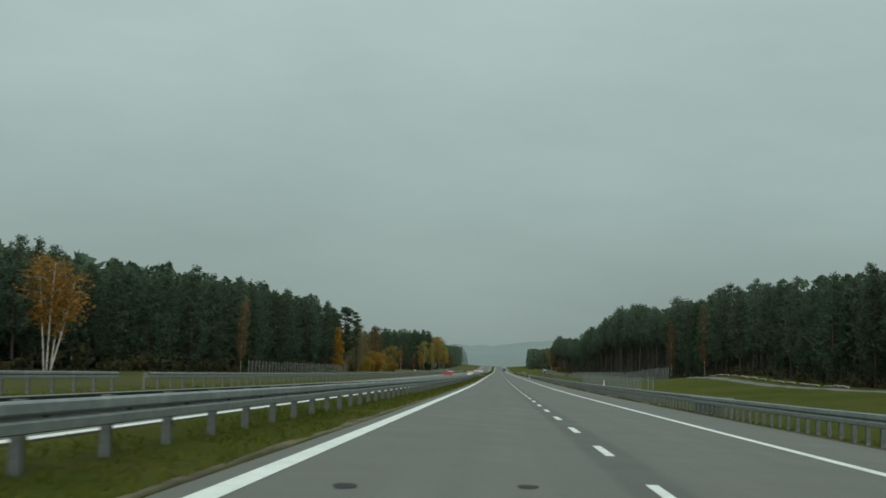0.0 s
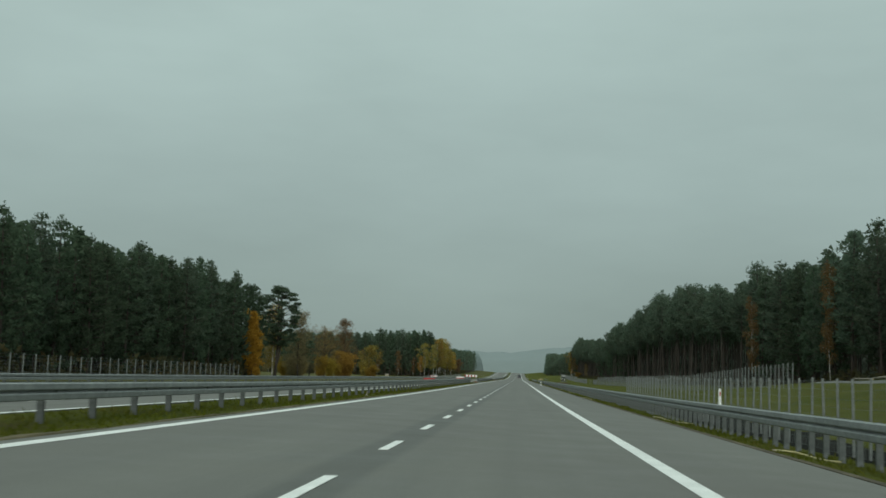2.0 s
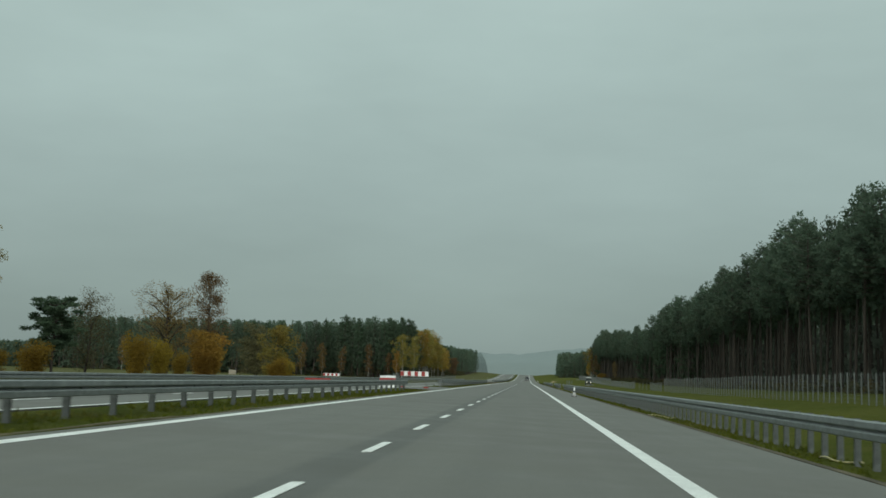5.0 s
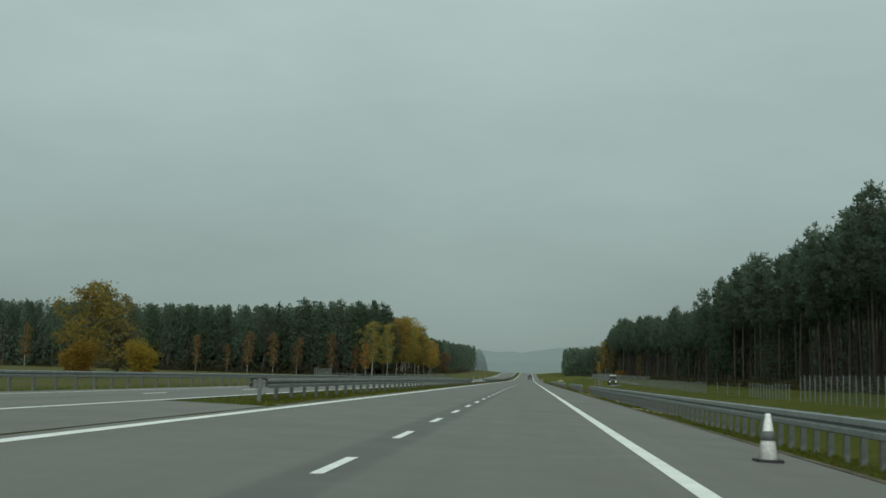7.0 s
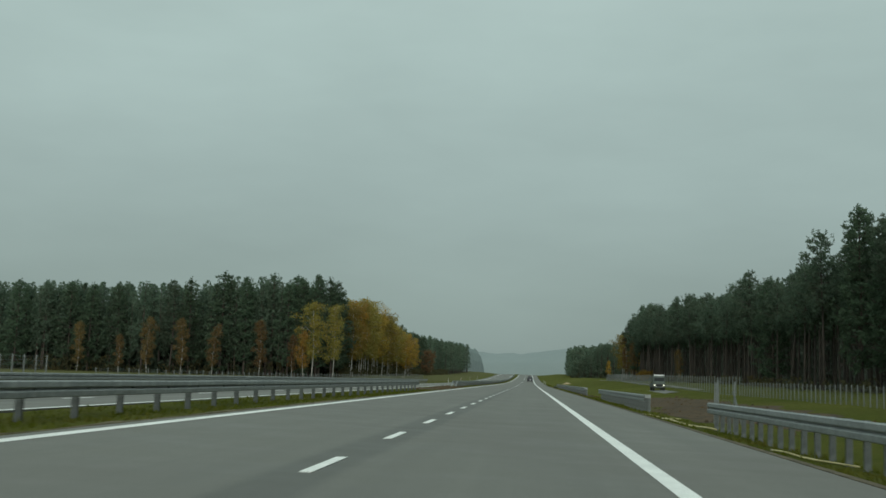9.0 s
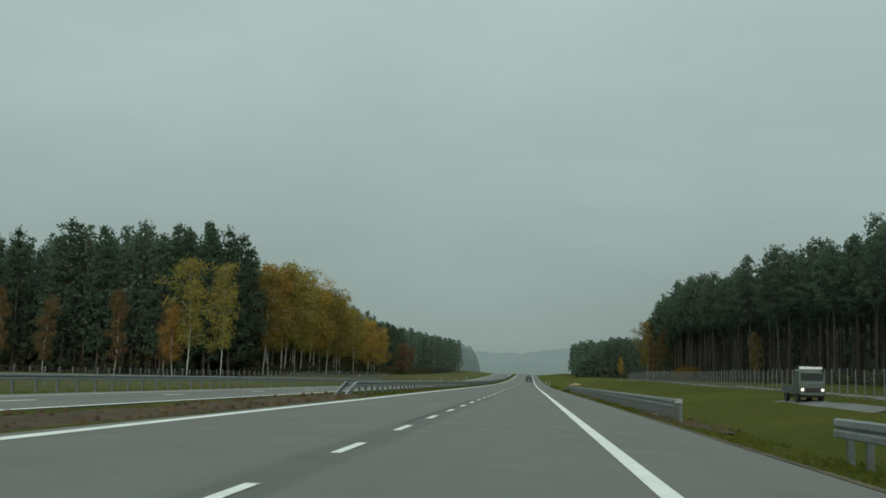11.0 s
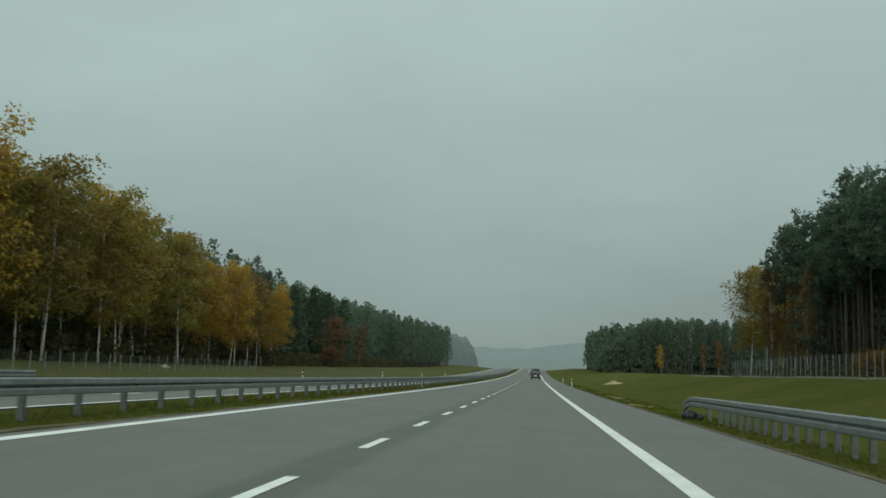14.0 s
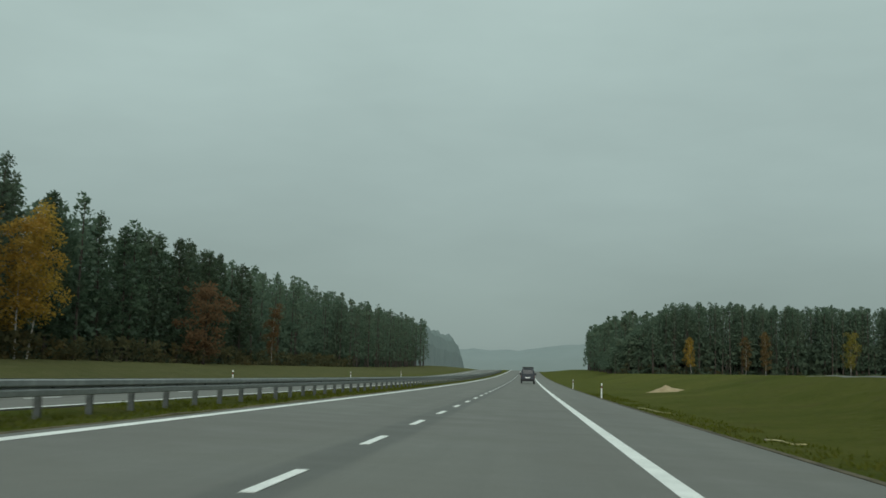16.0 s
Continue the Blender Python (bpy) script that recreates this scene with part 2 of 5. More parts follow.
# ---- mesh tools ----
class Shape:
    """Collects vertices and faces of one mesh."""

    def __init__(self):
        self.v, self.f = [], []

    def box(self, a, b, bevel=0.0):
        n = len(self.v)
        (x0, y0, z0), (x1, y1, z1) = a, b
        if bevel:
            prof = [(x0 + bevel, y0), (x1 - bevel, y0), (x1, y0 + bevel), (x1, y1 - bevel), (x1 - bevel, y1), (x0 + bevel, y1), (x0, y1 - bevel), (x0, y0 + bevel)]
            self.v += [(x, y, z) for z in (z0, z1) for x, y in prof]
            self.f += [tuple(range(n + 7, n - 1, -1)), tuple(range(n + 8, n + 16))]
            self.f += [(n + i, n + (i + 1) % 8, n + 8 + (i + 1) % 8, n + 8 + i) for i in range(8)]
        else:
            self.v += [(x, y, z) for z in (z0, z1) for x, y in ((x0, y0), (x1, y0), (x1, y1), (x0, y1))]
            self.f += [(n + 3, n + 2, n + 1, n), (n + 4, n + 5, n + 6, n + 7)]
            self.f += [(n + i, n + (i + 1) % 4, n + 4 + (i + 1) % 4, n + 4 + i) for i in range(4)]
        return self

    def tube(self, points, radii, sides=7):
        """A tapered tube along points."""
        n, pts = len(self.v), [Vector(p) for p in points]
        for i, p in enumerate(pts):
            d = (pts[min(i + 1, len(pts) - 1)] - pts[max(i - 1, 0)]).normalized()
            u = d.cross(Vector((0, 0, 1)) if abs(d.z) < 0.9 else Vector((1, 0, 0))).normalized()
            w = d.cross(u)
            for k in range(sides):
                a = 2 * math.pi * k / sides
                self.v.append(tuple(p + (u * math.cos(a) + w * math.sin(a)) * radii[i]))
        for i in range(len(pts) - 1):
            for k in range(sides):
                a, b = n + i * sides + k, n + i * sides + (k + 1) % sides
                self.f.append((a, a + sides, b + sides, b))
        self.f += [tuple(range(n, n + sides)), tuple(range(n + len(pts) * sides - 1, n + (len(pts) - 1) * sides - 1, -1))]
        return self

    def sweep(self, profile, y0, y1):
        """A closed x-z profile drawn along y."""
        n, k = len(self.v), len(profile)
        self.v += [(x, y, z) for y in (y0, y1) for x, z in profile]
        self.f += [(n + i, n + (i + 1) % k, n + k + (i + 1) % k, n + k + i) for i in range(k)]
        return self

    def leaves(self, co):
        """Loose faces from an array (n, corners, 3)."""
        n, k = len(self.v), co.shape[1]
        self.v += [tuple(c) for c in co.reshape(-1, 3)]
        self.f += [tuple(range(n + k * i, n + k * i + k)) for i in range(len(co))]
        return self

    def mesh(self, name, *mats, smooth=False):
        me = bpy.data.meshes.new(name)
        me.from_pydata(self.v, [], self.f)
        for m in mats:
            me.materials.append(m)
        if smooth:
            me.polygons.foreach_set("use_smooth", [True] * len(me.polygons))
        me.update()
        return me


def part(name, data, parent, label="", at=(0, 0, 0), turn=0.0):
    ob = new(name, data)
    ob.parent = parent
    ob.location, ob.rotation_euler = at, (0, 0, turn)
    if label:
        ob["label"] = label
    return ob


def thing(name, at, label, category, group="", kind=""):
    ob = new(name)
    ob.location = at
    return tagged(ob, label, category, group, kind)


def lerp_table(y, table):
    """Values of a table [(y, (v, ...)), ...] at y, between its rows."""
    if y <= table[0][0]:
        return table[0][1]
    for (a, u), (b, w) in zip(table, table[1:]):
        if y <= b:
            s = (y - a) / (b - a)
            s = s * s * (3 - 2 * s)
            return tuple(p + (q - p) * s for p, q in zip(u, w))
    return table[-1][1]


# ---- the lie of the land ----
CROSSFALL = 0.03
RIGHT_X = (6.6, 9.0, 14.0, 20.0, 28.0, 70.0)
RIGHT_Z = [(40, (-0.24, -0.45, 0.05, 0.55, 0.75, 0.8)), (95, (-0.24, -0.45, 0.1, 0.7, 1.0, 0.9)), (138, (-0.24, -0.4, 0.25, 1.15, 1.9, 0.9)), (185, (-0.24, -0.45, 0.05, 0.35, 0.8, 0.9)),
           (330, (-0.24, -0.5, -0.2, 0.1, 0.6, 0.8)), (400, (-0.24, -0.4, 0.0, 0.3, 0.8, 0.9)), (480, (-0.24, -0.3, 0.25, 0.85, 1.4, 0.9)),
           (560, (-0.24, -0.3, 0.1, 1.35, 1.7, 0.9)), (690, (-0.24, -0.3, 0.0, 1.35, 1.6, 0.9)), (900, (-0.24, -0.3, 0.2, 0.9, 1.0, 0.9))]
LEFT_X = (-16.9, -19.0, -24.0, -31.0, -45.0, -80.0)
LEFT_Z = [(40, (-0.08, -0.12, 0.1, 0.45, 0.6, 0.7)), (200, (-0.08, -0.12, 0.0, 0.25, 0.4, 0.4)), (330, (-0.08, -0.12, -0.05, 0.05, 0.05, 0.05)), (420, (-0.08, -0.12, -0.05, 0.0, 0.0, 0.0)), (490, (-0.08, -0.12, 0.15, 0.3, 0.25, 0.2)),
          (540, (-0.08, -0.05, 0.55, 1.15, 1.3, 1.4)), (700, (-0.08, 0.0, 0.7, 1.3, 1.5, 1.6)), (900, (-0.08, 0.0, 0.5, 1.0, 1.2, 1.3))]


def land_z(x, y):
    rough = 0.05 * noise.noise((x * 0.25, y * 0.25, 0)) + 0.02 * noise.noise((x * 1.3, y * 1.3, 5))
    if x >= 6.49:
        zs = lerp_table(y, RIGHT_Z)
        edge = min(1.0, (x - 6.49) / 1.5)
        return float(np.interp(x, RIGHT_X, zs)) + rough * (0.4 + 1.6 * edge)
    if x <= -16.9:
        zs = lerp_table(y, LEFT_Z)
        return float(np.interp(-x, [-a for a in LEFT_X], zs)) + rough * 1.5
    if -6.8 <= x <= -4.1:
        s = (x + 6.65) / 2.55
        return 0.155 - 0.05 * math.sin(math.pi * s) - 0.03 * s + rough * 0.8
    return -0.75


def ground_z(x, y):
    return dip(y) + land_z(x, y)


def road_z(x, y=200.0):
    return dip(y) + (-CROSSFALL * x if x > -5.4 else 0.19 + 0.0245 * (x + 6.65))


xs = sorted({-1500, -900, -600, -400, -280, -200, -150, -115, -90, -70, -57, -45, -38, -34, -31, -28, -26, -24, -22.5, -21, -20, -19, -18.2, -17.5, -16.91, -16.7, -6.9, -6.79,
             -6.66, -6.3, -5.9, -5.4, -4.9, -4.5, -4.11, -3.95, 6.3, 6.5, 6.9, 7.3, 7.8, 8.4, 9, 10, 11, 12, 13, 14, 15, 16.5, 18, 19, 20, 21.5, 23, 25, 28, 32, 38, 46,
             56, 70, 90, 120, 160, 220, 300, 420, 600, 900, 1500})
ys = [-260, -180, -120, -80, -50] + [-40 + 3.0 * i for i in range(250)] + [715 + 12 * i for i in range(30)] + [1090, 1140, 1200, 1300, 1450, 1650, 1900, 2300, 2800, 3600]
ground = Shape()
ground.v = [(x, y, ground_z(x, y)) for y in ys for x in xs]
nx = len(xs)
ground.f = [(j * nx + i, j * nx + i + 1, (j + 1) * nx + i + 1, (j + 1) * nx + i) for j in range(len(ys) - 1) for i in range(nx - 1)]
tagged(new("ground", ground.mesh("ground", M_GROUND, smooth=True)), "uneven autumn grass verges and fields beside the carriageways", "ground", kind="structure")

# ---- carriageways ----
Y0, Y1 = -120.0, 1800.0


def slab(name, x0, x1, mat, label, category="road", thick=0.3, lift=0.0, y0=Y0, y1=Y1, step=6.0):
    s = Shape()
    n = int((y1 - y0) / step)
    for i in range(n + 1):
        y = y0 + (y1 - y0) * i / n
        s.v += [(x0, y, road_z(x0, y) + lift), (x1, y, road_z(x1, y) + lift), (x1, y, road_z(x1, y) + lift - thick), (x0, y, road_z(x0, y) + lift - thick)]
    for i in range(n):
        for k in range(4):
            a, b = 4 * i + k, 4 * i + (k + 1) % 4
            s.f.append((a, b, b + 4, a + 4))
    return tagged(new(name, s.mesh(name, mat)), label, category, kind="structure")


slab("road", -4.13, 6.38, M_ASPHALT, "worn grey asphalt carriageway with a dark sealed joint")
slab("road_opposite", -16.8, -6.78, M_ASPHALT_FAR, "grey asphalt of the opposite carriageway beyond the median")
slab("edge_strip", 6.38, 6.54, M_VERGE, "narrow sandy edge strip littered with dry grass", "edge strip", 0.25, 0.012)

marks = tagged(new("lane_markings"), "white painted lines on the grey asphalt", "road marking", kind="structure")
for name, xc, w in (("edge_line", -3.75, 0.23), ("edge_line", 3.75, 0.24), ("edge_line", -6.93, 0.24), ("edge_line", -14.45, 0.24)):
    s = Shape()
    n = 320
    for i in range(n + 1):
        y = Y0 + (Y1 - Y0) * i / n
        s.v += [(xc - w / 2, y, road_z(xc - w / 2, y) + 0.005), (xc + w / 2, y, road_z(xc + w / 2, y) + 0.005)]
    s.f = [(2 * i, 2 * i + 1, 2 * i + 3, 2 * i + 2) for i in range(n)]
    part(name, s.mesh(name, M_PAINT), marks)
DASH = 6.4286
dash_mesh = Shape().box((-0.065, -1.09, 0.0), (0.065, 1.09, 0.006)).mesh("lane_dash", M_PAINT)
for i in range(190):
    y = 17.1 + DASH * (i - 8)
    part("lane_dash", dash_mesh, marks, at=(0, y, road_z(0, y) + 0.002)).rotation_euler.x = fall(y)
    if i % 2 == 0:
        part("lane_dash", dash_mesh, marks, at=(-10.7, y, road_z(-10.7, y) + 0.004)).rotation_euler.x = fall(y)

# ---- guard rails ----
PITCH = 2.143
W_BEAM = [(0.0, 0.0), (0.052, 0.002), (0.076, 0.016), (0.080, 0.095), (0.070, 0.113), (0.022, 0.128), (0.022, 0.144), (0.070, 0.159), (0.080, 0.176), (0.076, 0.252), (0.052, 0.268), (0.0, 0.272)]
W_BEAM += [(x - 0.006, z) for x, z in reversed(W_BEAM)]


def beam_mesh(name, side, points, tall=1.0):
    """A W-shaped beam along points (dx, y, dz); side says which way its waves face."""
    s = Shape()
    k = len(W_BEAM)
    for dx, y, dz in points:
        s.v += [(dx + side * x, y, dz + 0.272 - tall * (0.272 - z)) for x, z in W_BEAM]
    for i in range(len(points) - 1):
        for j in range(k):
            a, b = i * k + j, i * k + (j + 1) % k
            s.f.append((a, b, b + k, a + k) if side > 0 else (b, a, a + k, b + k))
    s.f += [tuple(range(k)), tuple(range(len(points) * k - 1, (len(points) - 1) * k - 1, -1))]
    return s.mesh(name, M_ZINC)


END_CAP = Shape().box((-0.225, -0.15, 0.12), (0.05, -0.125, 0.276), 0.01).box((-0.24, -0.125, 0.276), (0.06, 0.35, 0.284)).mesh("end_cap", M_ZINC)
PANEL = {(side, tall): beam_mesh("rail_panel", side, [(0, -0.12, 0), (0, 2 * PITCH, 0)], tall) for side, tall in ((1, 1.0), (-1, 1.0), (-1, 1.17))}
POST = Shape().box((-0.055, -0.035, -0.25), (-0.048, 0.035, 0.74)).box((-0.048, 0.028, -0.25), (0.055, 0.035, 0.74)).box((-0.048, -0.035, -0.25), (0.055, -0.028, 0.74)).mesh("post", M_POST)
SPACER = Shape().box((-0.07, -0.05, 0.0), (0.07, 0.05, 0.2), 0.012).mesh("spacer", M_POST)
BOLT = Shape().tube([(0, 0, 0), (0.03, 0, 0)], [0.034, 0.024], 6).mesh("bolt", M_BLACK)


def guard_rail(x, y0, y1, sides, top, base, label, group, slope_start=False, slope_end=False, close=False, first=0):
    """A run of steel guard rail along y: posts, spacers and overlapping beam panels."""
    g = thing("guard_rail", (x, y0, base + dip(y0)), label, "guard rail", group)
    count = int((y1 - y0) / (2 * PITCH))
    low = top - base - 0.272
    gap = 2 * PITCH / 4 if close else PITCH
    for i in range(first, (4 if close else 2) * count + 1):
        y = i * gap
        sink = dip(y0 + y) - dip(y0)
        tilt = 0.012 * noise.noise((x, (y0 + y) * 0.7, 3))
        p = part("post", POST, g, at=(0, y, top - base - 0.74 - 0.02 * abs(tilt) + sink))
        p.rotation_euler = (tilt, 2 * tilt, 0)
        for s in sides:
            part("spacer", SPACER, g, at=(s * 0.125, y, low + 0.036 + sink))
            if s > 0 and x > -10:
                part("bolt", BOLT, g, at=(0.209, y, low + 0.132 + sink))
    for s in sides:
        for i in range(count):
            sag = 0.008 * noise.noise((x * 3, (y0 + i * 4) * 0.4, 9))
            y = 2 * PITCH * i
            part("rail_panel", PANEL[s, 1.17 if close else 1.0], g, at=(s * (0.195 + 0.004 * (i % 2)), y, low + sag + dip(y0 + y) - dip(y0))).rotation_euler.x = fall(y0 + y + PITCH)
    if close and not slope_end or close and y0 > 400:
        part("end_cap", END_CAP, g, "flat steel end cap", at=(0, 0, low))
    for flag, sign, ya, flat in ((slope_start, -1, 0.0, 0.0), (slope_end, 1, 2 * PITCH * count, 3.4)):
        if flag:
            drop = low + 0.2 if sign < 0 else low - 0.02
            pts = [(0, ya + sign * (flat + (4.4 if sign < 0 else 3.3) * u / 10), -drop * (1 - math.sqrt(max(0.0, 1 - (u / 10) ** 2.6)))) for u in range(11)]
            if flat:
                pts.insert(0, (0, ya, 0))
                part("post", POST, g, at=(0, ya + 2.1, top - base - 0.74))
            if sign < 0:
                pts = [(0, ya - 3.2 * u / 10, -drop * (u / 10) ** 1.25) for u in range(11)]
            for s in sides:
                t = part("end_terminal", beam_mesh("end_terminal", s, pts if sign > 0 else list(reversed(pts)), 1.17 if close else 1.0), g, "turned-down end section of the beam")
                t.location = (s * 0.195, 0, low)
    return g


guard_rail(-5.62, -31.41, 241.0, (1, -1), 0.745, 0.1, "galvanised steel double-sided guard rail standing in the grass median", "median guard rails")
guard_rail(-5.62, 268.14, 386.0, (1, -1), 0.745, 0.1, "galvanised steel double-sided guard rail standing in the grass median", "median guard rails")
guard_rail(-5.62, 425.36, 640.0, (1, -1), 0.745, 0.1, "galvanised double-sided median guard rail with a turned-down end", "median guard rails", slope_start=True)
guard_rail(-5.62, 425.36 + 100 * PITCH, 900.0, (1, -1), 0.745, 0.1, "galvanised double-sided guard rail running on along the median", "median guard rails", first=1)
guard_rail(7.40, -30.0, 52.5, (-1,), 0.475, -0.3, "galvanised steel guard rail on the grass verge, ending bluntly", "verge guard rails", close=True)
guard_rail(7.75, 45.5, 341.6, (-1,), 0.475, -0.32, "galvanised steel guard rail along the shoulder's grassy verge", "verge guard rails", close=True)
guard_rail(7.75, 360.0, 398.0, (-1,), 0.475, -0.32, "short galvanised steel guard rail beside bare soil", "verge guard rails", close=True)
guard_rail(7.65, 414.7, 518.0, (-1,), 0.475, -0.3, "galvanised verge guard rail bending down at its end", "verge guard rails", slope_end=True, close=True)
guard_rail(-18.0, -30.0, 48.5, (1,), 0.7, -0.1, "galvanised outer guard rail beyond the opposite carriageway", "outer guard rails")
guard_rail(-18.0, 51.5, 530.0, (1,), 0.7, -0.1, "galvanised outer guard rail beyond the opposite carriageway", "outer guard rails")

# ---- fences ----
F_POST = {h: Shape().tube([(0, 0, -0.3), (0, 0, h)], [0.03, 0.03], 8).tube([(0, 0, h), (0, 0, h + 0.02)], [0.034, 0.02], 8).mesh("fence_post", M_FENCE) for h in (1.7, 1.55, 1.05)}


def fence(points, pitch, h, label, brace=False):
    """A wire fence over the ground along points (x, y): tube posts and strung wires."""
    f = thing("wire_fence", (*points[0], ground_z(*points[0])), label, "fence", "wire fences")
    base = Vector(f.location)
    spots = []
    for (xa, ya), (xb, yb) in zip(points, points[1:]):
        span_xy = math.hypot(xb - xa, yb - ya)
        n = 1 if span_xy < 4.3 else round(span_xy / pitch)
        spots += [(xa + (xb - xa) * i / n, ya + (yb - ya) * i / n) for i in range(n)]
    spots.append(points[-1])
    tops = []
    for i, (x, y) in enumerate(spots):
        z = ground_z(x, y)
        p = part("fence_post", F_POST[h], f, at=Vector((x, y, z)) - base)
        p.rotation_euler = (random.gauss(0, 0.012), random.gauss(0, 0.012), 0)
        tops.append(Vector((x, y, z)) - base)
    s = Shape()
    for k in range(9):
        u = 0.06 + (h - 0.1) * k / 8
        for a, b in zip(tops, tops[1:]):
            s.tube([a + Vector((0, 0, u)), b + Vector((0, 0, u))], [0.0035, 0.0035], 3)
    for a, b in zip(tops, tops[1:]):
        n = 5
        for j in range(n):
            c = a + (b - a) * (j + 0.5) / n
            s.tube([c + Vector((0, 0, 0.06)), c + Vector((0, 0, h - 0.04))], [0.0025, 0.0025], 3)
    part("wire_mesh", s.mesh("wire_mesh", M_WIRE), f, "thin grey wire netting")
    if brace:
        d = Vector((tops[0].x - tops[1].x, tops[0].y - tops[1].y, 0)).normalized()
        part("brace", Shape().tube([tops[0] + Vector((0, 0, h * 0.8)), tops[0] + d * 1.0 + Vector((0, 0, -0.25))], [0.024, 0.024], 8).mesh("brace", M_POST), f)
    return f


fence([(9.1, 78), (9.08, 80.5), (9.05, 84.2), (8.9, 139)], 1.15, 1.7, "grey wire fence with a braced end post behind the guard rail", True)
fence([(19.0, 137), (18.6, 200), (18.8, 308)], 1.2, 1.55, "long grey wire fence on tube posts before the pine wood")
fence([(18.9, 311.4), (18.9, 324.6)], 1.0, 1.05, "close-set grey fence posts before the pine wood")
fence([(18.9, 329), (18.9, 339.5)], 5.2, 1.05, "few low fence posts with sparse wire before the wood")
fence([(18.8, 345.5), (19.2, 400)], 1.1, 1.05, "close-set grey wire fence before the pine wood")
fence([(19.2, 400), (19.5, 470), (21.5, 560), (21.9, 598)], 1.6, 1.55, "long grey wire fence on tube posts before the pine wood")
fence([(8.5, 342.6), (8.24, 343.9), (8.8, 347.6), (9.3, 351.2)], 2.3, 1.55, "short row of tall fence posts beside the guard rail's end", True)
fence([(-24.0, 100), (-24.2, 168)], 1.6, 1.55, "grey wire fence on tube posts before the dark wood")
fence([(-19.2, 346.6), (-19.2, 355.4)], 1.1, 1.55, "short row of tall grey posts behind the outer guard rail")
fence([(-23.5, 372), (-24.0, 440), (-24.5, 545), (-24.7, 590)], 1.9, 1.05, "low wire fence on tube posts across the field edge")


# ---- trees ----
rng = np.random.default_rng(7)


def tufts(centres, count, spread, size, flat=0.6, droop=0.0, width=0.3):
    """Pointed tufts scattered round centres: array (n, 3, 3)."""
    c = np.repeat(np.asarray(centres, float), count, axis=0)
    n = len(c)
    off = rng.normal(0, 1, (n, 3))
    off /= np.linalg.norm(off, axis=1)[:, None] + 1e-6
    off *= (rng.random((n, 1)) ** 0.45) * np.array([spread, spread, spread * flat])
    p = c + off
    d = off / (np.linalg.norm(off, axis=1)[:, None] + 1e-6) + rng.normal(0, 0.55, (n, 3)) + np.array([0, 0, 0.25 - droop])
    d /= np.linalg.norm(d, axis=1)[:, None]
    s = np.cross(d, rng.normal(0, 1, (n, 3)))
    s /= np.linalg.norm(s, axis=1)[:, None] + 1e-6
    size = size * (0.6 + 0.8 * rng.random((n, 1)))
    return np.stack([p - (d * 0.5 - s * width) * size, p + d * size * 0.5, p - (d * 0.5 + s * width) * size], axis=1)


def trunk_shape(h, r, lean=0.3, sides=8, steps=7):
    """Points and radii of a slightly bent, tapering trunk."""
    a, k = rng.random() * 6.28, rng.normal(0, lean)
    b, q = rng.random() * 6.28, rng.normal(0, lean * 0.5)
    pts = []
    for i in range(steps + 1):
        u = i / steps
        pts.append((k * u * u * math.cos(a) + q * math.sin(3 * u) * math.cos(b), k * u * u * math.sin(a) + q * math.sin(3 * u) * math.sin(b), -0.3 + (h + 0.3) * u))
    return pts, [r * (1.15 - 0.15 * min(1, i * 2)) * (1 - 0.82 * (i / steps) ** 1.2) for i in range(steps + 1)]


def along(pts, u):
    f = min(max(u, 0), 0.9999) * (len(pts) - 1)
    i = int(f)
    return Vector(pts[i]).lerp(Vector(pts[i + 1]), f - i)


